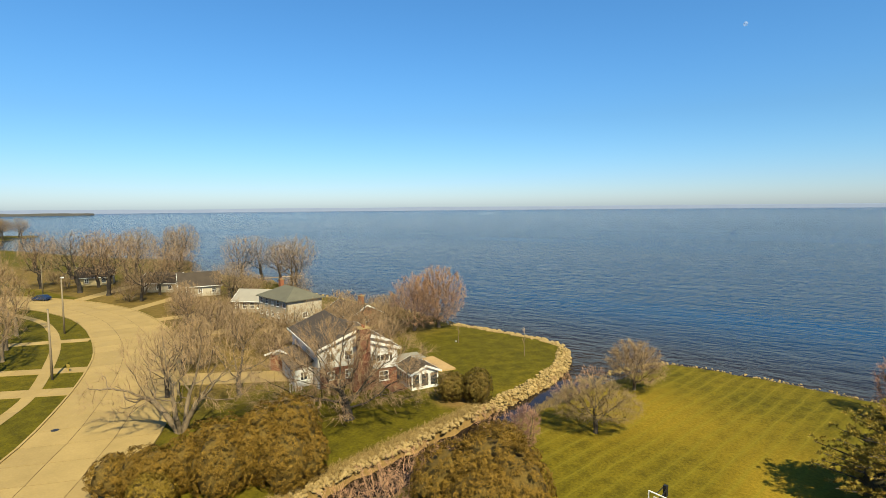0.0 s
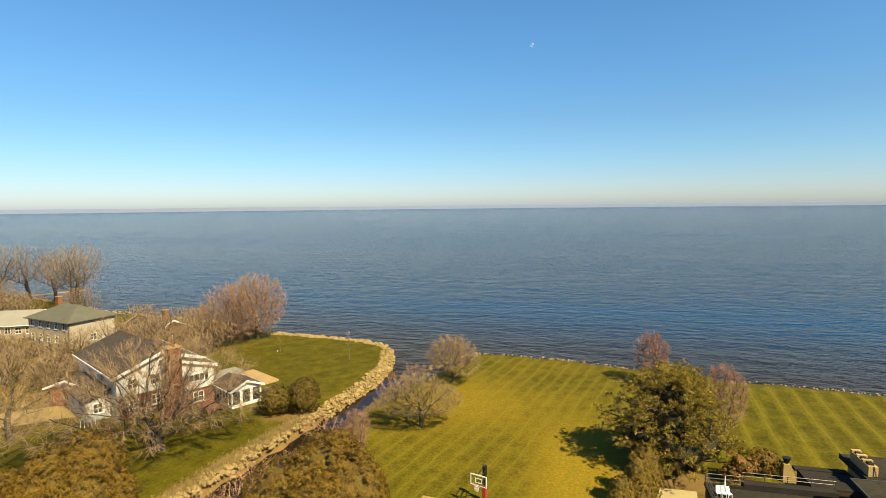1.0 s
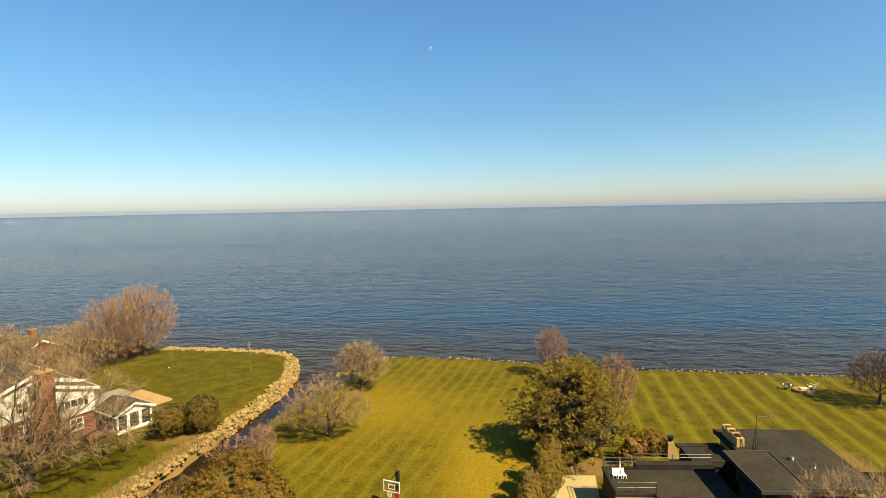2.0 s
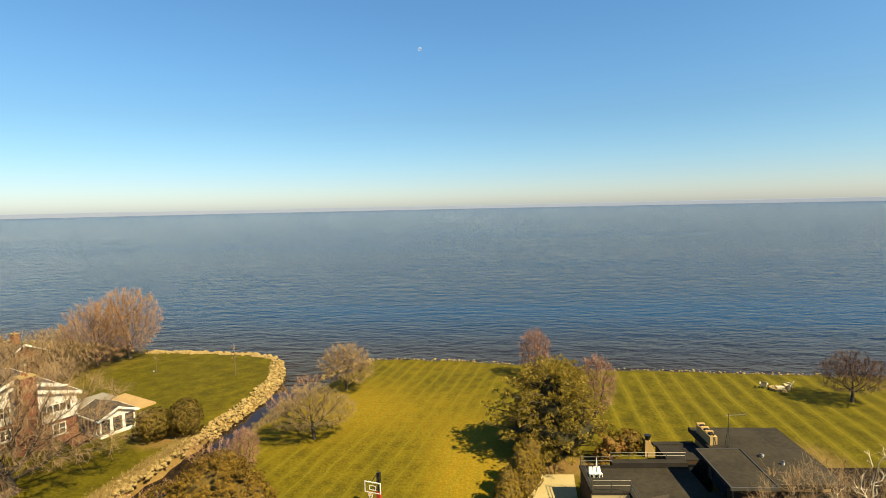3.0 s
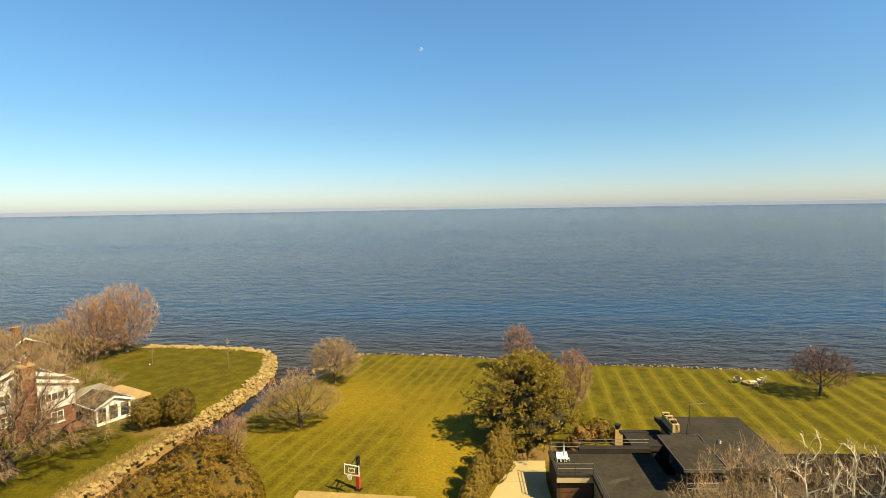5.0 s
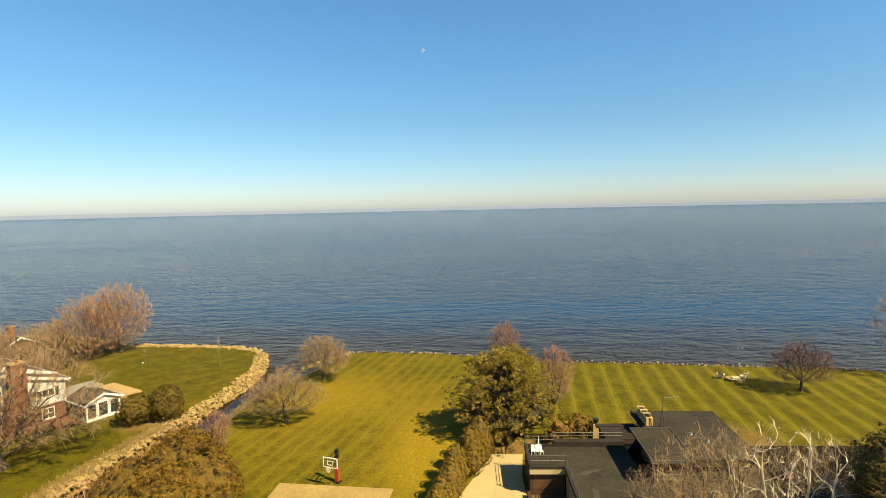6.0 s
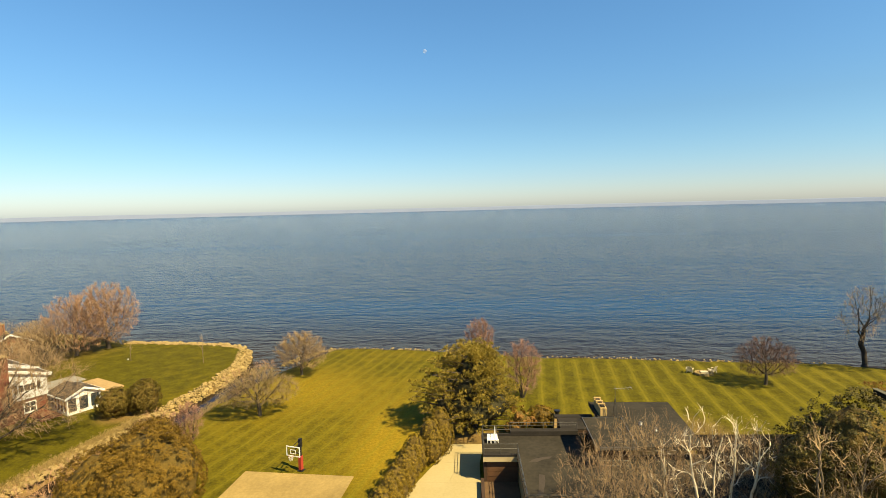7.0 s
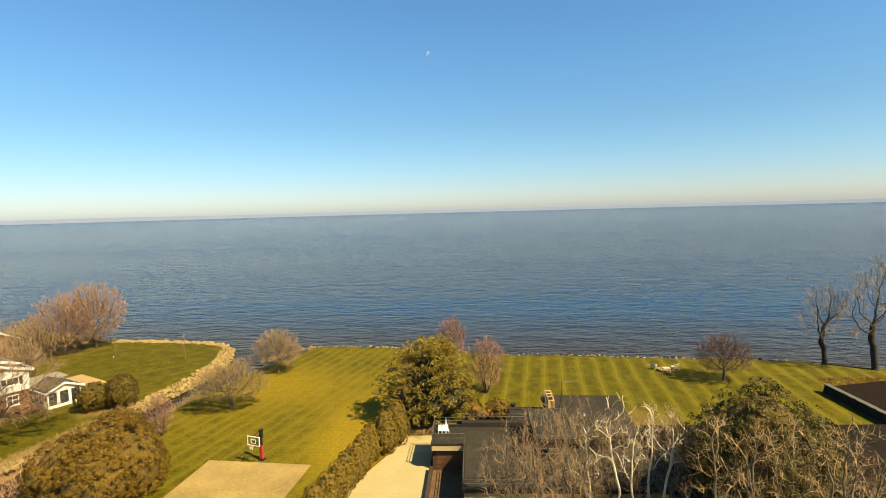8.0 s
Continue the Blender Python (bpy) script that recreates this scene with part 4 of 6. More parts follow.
def build_bare_trees():
    K = KINDS
    K["maple"] = bare_tree_kind(41, "bark_dark", "twig_grey", "grey-brown bare twigs", [(0, 0, 6.8, 6.6, 4.4), (-3.4, -2.6, 4.8, 5.0, 3.6), (3.0, 2.6, 5.0, 4.6, 3.4), (-2.0, 3.0, 5.0, 4.4, 3.4), (0.6, -3.2, 2.9, 3.0, 1.5)], 2.0, 0.45, points=1700, step=0.42, kill=0.7, up=0.05, jit=0.26, twig=0.0115, fringe=13000, twig_len=1.3, low=0.9)
    K["street"] = bare_tree_kind(2, "bark_pale", "twig_tan", "tan bare twigs", [(0, 0, 7.4, 5.6, 5.0), (-4.6, -3.6, 4.4, 4.2, 2.6), (3.0, 3.0, 6.0, 4.2, 4.0)], 0.9, 0.30, stems=4, points=900, step=0.42, kill=0.8, up=0.1, jit=0.22, twig=0.012, fringe=4500, twig_len=1.3, low=1.4)
    K["drive"] = bare_tree_kind(23, "bark", "twig_grey", "grey-brown bare twigs", [(0, 0, 6.2, 4.8, 4.0), (2.4, 1.0, 5.0, 3.6, 3.0)], 2.2, 0.3, points=320, step=0.45, kill=0.75, up=0.1, twig=0.011, fringe=1000, twig_len=1.3, low=1.6)
    K["round"] = bare_tree_kind(3, "bark", "twig_rust", "fine rusty bare twigs", [(0, 0, 6.6, 5.4, 5.2), (0.6, 0.4, 5.0, 5.2, 4.0)], 1.6, 0.36, points=2200, step=0.42, kill=0.6, up=0.05, jit=0.24, twig=0.0095, fringe=26000, twig_len=1.0, low=1.0)
    K["apple"] = bare_tree_kind(4, "bark", "twig_straw", "olive-tan bare twigs", [(0, 0, 3.6, 3.4, 2.0), (-1.6, -0.6, 3.0, 2.8, 1.7), (1.6, 0.6, 3.0, 2.8, 1.7)], 1.3, 0.22, points=1300, step=0.28, kill=0.42, up=0.05, twig=0.009, fringe=13000, twig_len=0.8, low=0.6)
    K["shore"] = bare_tree_kind(5, "bark", "twig_tan", "tan bare twigs", [(0, 0, 3.8, 3.2, 2.3), (-1.2, 0.4, 3.2, 2.6, 2.0), (1.2, -0.4, 3.2, 2.6, 2.0)], 1.3, 0.2, points=1200, step=0.3, kill=0.45, up=0.06, twig=0.0095, fringe=13000, twig_len=0.9, low=0.9)
    K["red"] = bare_tree_kind(6, "bark", "twig_red", "reddish bare twigs", [(0, 0, 4.2, 2.4, 3.0), (0, 0, 3.0, 2.0, 2.4)], 0.8, 0.12, stems=3, points=700, step=0.3, kill=0.45, up=0.1, twig=0.008, fringe=10000, twig_len=0.8, low=0.7)
    K["crab"] = bare_tree_kind(7, "bark", "twig_dark", "dark reddish bare twigs", [(0, 0, 3.7, 3.8, 2.5), (-1.8, 0.3, 3.2, 2.6, 1.8), (1.8, -0.3, 3.4, 2.7, 1.9)], 0.8, 0.22, points=1300, step=0.28, kill=0.42, up=0.05, jit=0.22, twig=0.01, fringe=14000, twig_len=0.7, low=1.3)
    K["gnarled"] = bare_tree_kind(8, "bark_dark", "twig_tan", "sparse drooping bare twigs", [(0, 0, 8.2, 2.8, 3.4), (-1.8, -0.8, 6.6, 2.4, 2.6), (1.2, 0.6, 8.4, 2.2, 2.8)], 2.2, 0.34, points=300, step=0.42, kill=0.7, up=0.12, jit=0.3, twig=0.009, fringe=2400, twig_len=1.5, droop=0.3, low=2.8)
    K["gnarled_tall"] = bare_tree_kind(18, "bark_dark", "twig_tan", "sparse drooping bare twigs", [(0, 0, 10.6, 4.0, 5.0), (-2.2, -0.6, 8.4, 3.4, 3.8), (2.0, 1.2, 10.6, 3.2, 4.2)], 3.0, 0.42, stems=1, points=330, step=0.5, kill=0.85, up=0.16, jit=0.3, twig=0.01, fringe=3200, twig_len=1.6, droop=0.35, low=3.6)
    K["tall"] = bare_tree_kind(28, "bark_pale", "twig_tan", "sparse bare twigs", [(0, 0, 10.0, 4.4, 4.6), (1.0, -1.0, 8.0, 4.2, 3.4)], 3.8, 0.40, points=330, step=0.55, kill=1.0, up=0.08, jit=0.28, twig=0.015, fringe=3000, twig_len=1.5, low=3.2)
    K["far"] = bare_tree_kind(9, "bark_dark", "twig_grey", "grey-brown bare twigs", [(0, 0, 8.8, 6.0, 4.4), (1.6, -1.2, 7.2, 5.4, 3.6), (-2.4, 1.0, 7.6, 4.4, 3.4)], 2.4, 0.44, True, points=1100, step=0.6, kill=0.7, up=0.06, jit=0.32, twig=0.012, fringe=5500, twig_len=1.0, low=2.0)
    K["far_rust"] = bare_tree_kind(10, "bark_dark", "twig_brown", "brown bare twigs", [(0, 0, 8.6, 6.0, 4.6), (-1.8, 1.0, 7.0, 5.4, 3.6), (2.2, -0.8, 7.6, 4.4, 3.4)], 2.0, 0.44, True, points=1200, step=0.6, kill=0.7, up=0.06, jit=0.3, twig=0.012, fringe=5500, twig_len=1.0, low=1.6)
    K["birch"] = bare_tree_kind(11, "birch", "birch", "white bare branches", [(0, 0, 8.3, 1.3, 2.2), (0.5, 0.3, 6.4, 1.6, 1.8)], 4.2, 0.085, points=70, step=0.4, kill=0.6, up=0.4, jit=0.16, twig=0.011, fringe=160, twig_len=0.7, low=4.0)
    K["birch_forked"] = bare_tree_kind(31, "birch", "birch", "white bare branches", [(0, 0, 8.2, 1.6, 2.3), (1.2, -0.2, 6.8, 1.2, 1.9)], 3.0, 0.09, points=80, step=0.4, kill=0.6, up=0.4, jit=0.17, twig=0.011, fringe=180, twig_len=0.7, low=3.6)
    K["brush"] = bare_tree_kind(12, "bark", "twig_grey", "grey-brown bare twigs", [(0, 0, 4.0, 3.2, 2.7), (0.8, 0.6, 2.6, 3.2, 2.0)], 0.6, 0.075, stems=5, points=520, step=0.34, kill=0.55, up=0.16, jit=0.26, twig=0.01, fringe=1300, twig_len=0.9, low=0.8)
    K["brush_tall"] = bare_tree_kind(42, "bark", "twig_grey", "tangled grey-brown bare twigs", [(0, 0, 7.4, 3.0, 3.6), (0.4, -0.3, 5.0, 2.8, 2.6)], 1.2, 0.11, stems=4, points=380, step=0.4, kill=0.6, up=0.14, jit=0.28, twig=0.01, fringe=1700, twig_len=1.1, low=1.6)
    K["fan"] = bare_tree_kind(32, "bark_pale", "twig_tan", "pale thin bare branches", [(0, 0, 8.6, 2.6, 3.2), (0.4, 0.2, 6.0, 2.2, 2.6)], 2.6, 0.10, stems=4, points=220, step=0.38, kill=0.55, up=0.28, jit=0.2, twig=0.013, fringe=700, twig_len=0.9, low=2.6)
    K["thicket"] = bare_tree_kind(21, "bark", "twig_brown", "tangled brown twigs", [(0, 0, 2.6, 3.6, 2.1)], 0.4, 0.07, True, stems=5, points=700, step=0.45, kill=0.5, up=0.1, jit=0.28, twig=0.024, fringe=1500, twig_len=0.8, low=0.4)
    K["bush"] = bare_tree_kind(13, "bark", "twig_rust", "brown bare twigs", [(0, 0, 1.6, 2.1, 1.4)], 0.3, 0.04, stems=6, points=300, step=0.26, kill=0.42, up=0.12, jit=0.28, twig=0.010, fringe=900, twig_len=0.6, low=0.3)
    K["young"] = bare_tree_kind(14, "bark_pale", "twig_tan", "thin bare twigs", [(0, 0, 3.2, 0.7, 1.4)], 1.6, 0.05, points=60, step=0.25, kill=0.35, up=0.3, twig=0.009, fringe=120, twig_len=0.5, low=1.2)
    plant(K["maple"], -38.3, 41.9, "large bare grey maple in front of the white house", wide=1.25)
    plant(K["street"], -50.8, 30.1, "many-stemmed bare tan tree beside the street")
    plant(K["round"], -57.0, 79.6, "broad bare tree with rusty twigs by the lake", 0.9)
    plant(K["round"], -54.6, 84.4, "taller bare rusty-twigged tree by the lake", 1.0, 120)
    plant(K["drive"], -55.2, 40.4, "bare grey-brown tree beside the garage drive")
    plant(K["apple"], -14.3, 52.7, "low spreading bare apple tree on the lawn")
    plant(K["shore"], -14.1, 67.8, "bare spreading tree where the creek meets the lake")
    plant(K["red"], 16.8, 58.0, "upright bare tree with reddish twigs behind the pine", 1.0)
    plant(K["red"], 11.9, 72.4, "slender bare reddish tree at the shore", 0.95, 70)
    plant(K["crab"], 48.3, 61.9, "dark reddish bare crab-apple tree on the lawn", wide=0.88)
    plant(K["gnarled"], 66.2, 69.6, "gnarled bare tree at the shore")
    plant(K["gnarled_tall"], 70.6, 66.0, "tall gnarled bare tree at the shore")
    for kind, x, y, s, r in (("birch_forked", 25.2, 27.6, 1.0, 170), ("birch", 26.2, 27.2, 0.86, 95), ("birch", 27.3, 27.6, 1.0, 10), ("birch_forked", 28.3, 27.2, 0.97, 0), ("birch", 23.4, 28.2, 0.8, 200)):
        plant(K[kind], x, y, "white-stemmed birch with bare forked branches beside the house", s, r, group="birches beside the house")
    for x, y, s, r in ((18.6, 24.5, 0.85, 30), (30.5, 26.0, 1.0, 260), (26.5, 29.5, 0.95, 170), (32.6, 26.2, 1.25, 130), (41, 26.0, 0.95, 220), (45, 25.6, 0.85, 70)):
        plant(K["brush"], x, y, "tangle of bare grey-brown branches beside the house", s, r, name="brush_tree")
    for x, y, s, r in ((18.0, 25.6, 0.84, 0), (20.4, 26.4, 0.94, 80), (22.8, 28.4, 0.88, 160), (26.2, 29.2, 0.8, 240), (29.6, 29.0, 0.78, 310)):
        plant(K["brush_tall"], x, y, "tall tangle of bare grey-brown branches beside the house", s, r, name="brush_tree", group="tall brush beside the house")
    for x, y, s, r in ((30.3, 21.6, 1.0, 0), (32.4, 22.0, 0.92, 70), (34.6, 21.4, 1.0, 150), (36.9, 21.8, 0.95, 220)):
        plant(K["fan"], x, y, "slender bare brush with pale ascending branches", s, r, name="brush_tree", group="pale brush beside the holly")
    for x, y, s, r in ((-23.0, 46.5, 1.0, 0), (-19.6, 59.5, 1.15, 100), (-18.6, 65.5, 1.0, 200), (-22, 38, 1.0, 10), (-20.5, 33.0, 1.1, 90), (-22.5, 29.5, 1.1, 190), (-24.6, 34, 1.0, 33), (-24.8, 30.5, 1.05, 77), (-24.2, 37, 0.9, 121), (-25.2, 27, 1.0, 160), (-40.3, 49.0, 0.42, 0), (-41.0, 50.4, 0.4, 60), (-39.0, 51.6, 0.38, 120), (-45.2, 46.4, 0.42, 20), (-46.6, 44.6, 0.42, 80)):
        plant(K["bush"], x, y, "low tangle of bare greyish brown brush", s, r, name="brush")
    plant(K["red"], -18.7, 45.1, "small bare grey tree on the creek bank", 0.62, 20)
    plant(K["young"], -32.2, 74.6, "thin staked sapling on the lawn", 1.0, 0, name="young_tree")
    plant(K["young"], -45.0, 76.0, "thin sapling on the lawn", 0.8, 90, name="young_tree")
    for i, (x, y) in enumerate(((-70, 45), (-66, 54), (-74, 54), (-62, 58), (-70, 60), (-80, 58), (-76, 64), (-86, 62), (-92, 66), (-98, 64), (-66, 68), (-58, 68), (-104, 68), (-112, 66), (-120, 72), (-95, 84), (-80, 84), (-66, 84), (-74, 90), (-68, 56), (-84, 66), (-82, 52), (-90, 60), (-58, 74), (-100, 70), (-110, 74), (-128, 76), (-71, 72), (-138, 68), (-146, 76), (-156, 80), (-168, 84), (-150, 94), (-130, 98), (-118, 92), (-140, 90), (-178, 70), (-192, 72), (-205, 92), (-186, 104), (-170, 104), (-112, 84))):
        plant(K["thicket"], x, y, "tangled brown thicket among the houses", 0.8 + 0.07 * (i % 6), 53 * i, name="thicket", group="thickets among the houses")
    near = [(-58.5, 62.5, 0.62), (-64, 71, 0.5), (-67.5, 72.5, 0.5), (-62, 35, 0.62), (-69, 41, 0.6), (-66, 64, 0.6), (-61, 69, 0.62), (-70, 62, 0.5), (-52, 66, 0.4), (-73, 45, 0.55), (-88, 54, 0.6), (-60, 74, 0.46), (-64, 80, 0.46), (-99, 60, 0.6), (-57, 66, 0.45), (-106, 64, 0.6)]
    for i, (x, y, s) in enumerate(near):
        plant(K["far_rust" if i % 3 == 0 else "far"], x, y, "bare brown tree among the houses", s, 47 * i, group="trees among the houses")
    far = [(-140, 103, 1.15), (-141, 111, 1.1), (-122, 108, 1.15), (-117, 102, 1.05), (-130, 109, 0.95), (-221, 131, 1.3), (-208, 124, 1.25), (-165, 68, 1.35), (-153, 70, 1.25), (-136, 70, 1.0), (-176, 86, 1.15), (-190, 96, 1.2),
           (-185, 66, 1.1), (-200, 80, 1.2), (-215, 60, 1.2), (-120, 84, 0.75), (-128, 92, 0.65), (-110, 78, 0.7), (-150, 88, 0.9), (-165, 98, 1.0), (-225, 100, 1.2), (-98, 88, 0.6), (-104, 92, 0.5), (-180, 50, 1.0), (-195, 44, 1.1),
           (-172, 76, 1.1), (-160, 90, 0.95), (-195, 110, 1.15), (-142, 78, 0.8), (-232, 118, 1.2), (-240, 84, 1.2)]
    for i, (x, y, s) in enumerate(far):
        plant(K["far_rust" if i % 2 else "far"], x, y, "tall bare tree near the lake shore" if y > 95 else "bare brown street tree behind the houses", s, 61 * i, group="trees along the street")
    for i in range(8):
        plant(K["far_rust"], -545 - 18 * (i % 4), 168 + 9 * (i // 4) + 4 * (i % 3), "bare tree on the far point", 1.3, 40 * i, group="trees on the far point")
    for x, y, s, r in ((-84, 18, 0.8, 110), (-90, 22, 0.7, 310), (-92, 27, 0.75, 0), (-99, 30, 0.7, 70), (-107, 33, 0.75, 140), (-118, 38, 0.8, 200), (-128, 40, 0.85, 250), (-140, 42, 0.9, 20)):
        plant(K["tall"], x, y, "pale bare tree on the street verge", s, r, group="trees on the verge")


build_evergreens()
build_pine()
build_bare_trees()


# ---- the white house by the creek ----
def build_white_house():
    h = thing("house", "white two-storey house with brick ground floor and grey roof", "house", T(-37.7, 52.8, 0, 61.5))
    W, B, S = M["white_siding"], M["brick"], M["shingle"]
    # right half of the front: brick below, white boards above
    wall_with_holes(h, T(-4.5, 4.0, 0), 4.2, 0, 2.3, [(1.7, 0.6, 1.3, 1.3)], B, name="brick_wall", label="red brick ground-floor wall")
    wall_with_holes(h, T(-4.5, 3.8, 0), 4.2, 2.3, 4.85, [(1.2, 3.2, 1.9, 0.95)], W, 0.45)
    window(h, T(-4.5 + 2.35, 4.02, 0.6), 1.3, 1.3, 2, 2)
    window(h, T(-4.5 + 2.15, 3.86, 3.2), 1.9, 0.95, 3, 1)
    for dx in (-1.15, 1.15):
        part("shutter", Geo().box(-4.5 + 2.15 + dx - 0.16, 3.74, 3.15, -4.5 + 2.15 + dx + 0.16, 3.8, 4.2), M["black_metal"], h, "dark shutter")
    # left half, set back
    wall_with_holes(h, T(-10.2, 6.4, 0), 5.7, 0, 2.6, [(1.2, 1.0, 1.0, 1.1), (3.6, 0.9, 1.0, 1.2)], B, name="brick_wall", label="red brick ground-floor wall")
    wall_with_holes(h, T(-10.2, 6.3, 0), 5.7, 2.6, 5.1, [(1.1, 3.3, 1.1, 1.2), (3.5, 3.3, 1.2, 1.3)], W, 0.3)
    for x, z, w, hh in ((1.7, 1.0, 1.0, 1.1), (4.1, 0.9, 1.0, 1.2)):
        window(h, T(-10.2 + x, 6.42, z), w, hh)
    for x, z, w, hh in ((1.65, 3.3, 1.1, 1.2), (4.1, 3.3, 1.2, 1.3)):
        window(h, T(-10.2 + x, 6.36, z), w, hh)
    # sides, back, floor between
    wall_with_holes(h, T(-0.3, 4.26, 0, 90), 16.5, 0, 4.85, [(8, 0.9, 1.2, 1.3), (3, 3.4, 1.2, 1.2), (9, 3.4, 1.2, 1.2)], W)
    wall_with_holes(h, T(-10.2, 21.0, 0, -90), 14.6, 0, 5.1, [(3, 3.4, 1.2, 1.2), (9, 3.4, 1.2, 1.2)], W)
    for y in (3.6, 9.6):
        window(h, T(-10.17, 21.0 - y, 3.4, -90), 1.2, 1.2)
    for y, z in ((8.6, 0.9), (3.6, 3.4), (9.6, 3.4)):
        window(h, T(-0.33, 4.26 + y, z, 90), 1.2, 1.25)
    wall_with_holes(h, T(-0.3, 21.0, 0, 180), 9.9, 0, 5.1, [], W)
    part("wall", Geo().box(-4.6, 4.25, 0, -4.5, 6.4, 5.1), W, h)
    g = Geo()
    for x0, x1, y in ((-10.2, 0.2, 6.35),):
        tri = [(x0, y, 5.1), (x1, y, 5.1), ((x0 + x1) / 2, y, 7.1)]
        g.hull(tri, [(a, b + 0.2, z) for a, b, z in tri])
    part("gable", g, W, h)
    g = Geo()
    tri = [(-4.5, 3.85, 4.85), (-0.3, 3.85, 4.85), (-4.5, 3.85, 6.15)]
    g.hull(tri, [(a, b + 0.2, z) for a, b, z in tri])
    part("gable", g, W, h)
    for (x0, x1), y0 in (((-10.7, -5.0), 5.9), ((-5.0, 0.1), 3.5)):
        z0, z1 = (4.93, 7.12) if x0 < -6 else (6.3, 4.7)
        a = [(x0, y0, z0), (x1, y0, z1), (x1, 21.5, z1), (x0, 21.5, z0)]
        part("roof", Geo().hull(a, [(x, y, z + 0.18) for x, y, z in a]), S, h)
        t = [(x0, y0 - 0.06, z0 - 0.14), (x1, y0 - 0.06, z1 - 0.14), (x1, y0 - 0.06, z1 + 0.2), (x0, y0 - 0.06, z0 + 0.2)]
        part("rake_board", Geo().hull(t, [(x, y + 0.06, z) for x, y, z in t]), M["white_trim"], h, "white rake board")
        e = x0 - 0.1 if x0 < -6 else x1
        part("gutter", Geo().box(e, y0, (z0 if x0 < -6 else z1) - 0.03, e + 0.1, 21.5, (z0 if x0 < -6 else z1) + 0.17), M["white_trim"], h, "white gutter")
    part("wall", Geo().box(-5.1, 6.0, 5.1, -4.9, 21.4, 7.1), W, h)
    brick_chimney(h, -5.7, 3.0, -4.3, 4.4, 0, 7.9)
    part("chimney_shoulder", Geo().hull([(-6.6, 3.1, 0), (-3.9, 3.1, 0), (-3.9, 3.99, 0), (-6.6, 3.99, 0)], [(-6.3, 3.1, 3.4), (-4.1, 3.1, 3.4), (-4.1, 3.99, 3.4), (-6.3, 3.99, 3.4)])
         .hull([(-6.3, 3.1, 3.4), (-4.1, 3.1, 3.4), (-4.1, 3.99, 3.4), (-6.3, 3.99, 3.4)], [(-5.72, 3.2, 4.6), (-4.28, 3.2, 4.6), (-4.28, 3.99, 4.6), (-5.72, 3.99, 4.6)]), B, h, "broad brick chimney base")
    # glazed porch
    for x0, y0, x1, y1 in ((0, 0, 3.8, 0.12), (0, 0.12, 0.12, 4.0), (3.68, 0.12, 3.8, 5.2)):
        part("porch_wall", Geo().box(x0, y0, 0, x1, y1, 0.35), M["white_trim"], h)
        part("porch_wall", Geo().box(x0, y0, 1.95, x1, y1, 2.2), M["white_trim"], h)
    for x, w in ((0, 0.16), (1.05, 0.32), (2.35, 0.32), (3.62, 0.18)):
        part("porch_post", Geo().box(x, 0, 0.35, x + w, 0.12, 1.95), M["white_trim"], h)
    for i in range(6):
        for x in (0, 3.68):
            part("porch_post", Geo().box(x, 0.12 + i * 0.77, 0.35, x + 0.12, 0.24 + i * 0.77, 1.95), M["white_trim"], h)
    part("pane", Geo().box(0.14, 0.05, 0.35, 3.6, 0.07, 1.95), M["glass"], h)
    for x in (0.05, 3.73):
        part("pane", Geo().box(x, 0.24, 0.35, x + 0.02, 4.0, 1.95), M["glass"], h)
    g = Geo()
    tri = [(-0.05, 0.02, 2.2), (3.85, 0.02, 2.2), (1.9, 0.02, 2.95)]
    part("gable", g.hull(tri, [(a, b + 0.12, z) for a, b, z in tri]), M["white_trim"], h)
    gable_roof(h, 0, 3.8, 0, 4.3, 2.2, 3.0, S, over=0.3, thick=0.12, trim=M["white_trim"], name="porch_roof")
    part("flat_roof", Geo().box(-0.25, 4.65, 2.5, 4.3, 7.6, 2.65), M["pale_roof"], h, "pale flat roof")
    part("wall", Geo().box(0.0, 5.3, 0, 4.1, 7.5, 2.5), W, h)
    part("step", Geo().box(-2.4, 0.9, 0, -0.15, 3.9, 0.14), M["brick"], h, "brick terrace")
    # low wing and garage
    a = [(-13.2, 8.0, 2.5), (-10.25, 8.0, 3.3), (-10.25, 16.2, 3.3), (-13.2, 16.2, 2.5)]
    part("lean_to_roof", Geo().hull(a, [(x, y, z + 0.14) for x, y, z in a]), S, h)
    wall_with_holes(h, T(-12.7, 8.5, 0), 2.4, 0, 2.5, [(0.7, 0.8, 1.0, 1.2)], W)
    window(h, T(-11.5, 8.52, 0.8), 1.0, 1.2)
    wall_with_holes(h, T(-12.7, 16.2, 0, -90), 7.7, 0, 2.5, [(2, 0.9, 1.2, 1.1), (5, 0.9, 1.2, 1.1)], W)
    for y in (2.6, 5.6):
        window(h, T(-12.68, 16.2 - y, 0.9, -90), 1.2, 1.1)
    for i in range(5):
        part("baluster", Geo().box(-13.6 + i * 0.35, 7.2, 0, -13.53 + i * 0.35, 7.27, 1.0), M["white_trim"], h)
    part("porch_rail", Geo().box(-13.65, 7.16, 1.0, -12.0, 7.3, 1.08), M["white_trim"], h)
    g = thing("garage", "low orange brick garage with white gable trim", "garage", T(-57.8, 49.3, 0, 8))
    wall_with_holes(g, T(-2.5, 0, 0), 5.0, 0, 2.4, [], M["orange_brick"], name="brick_wall")
    gable_wall(g, -2.5, 2.5, 0.02, 2.4, 3.25, M["white_trim"])
    wall_with_holes(g, T(-2.5, 7, 0, -90), 7, 0, 2.4, [(0.6, 0, 2.6, 2.1), (3.8, 0, 2.6, 2.1)], M["cream"])
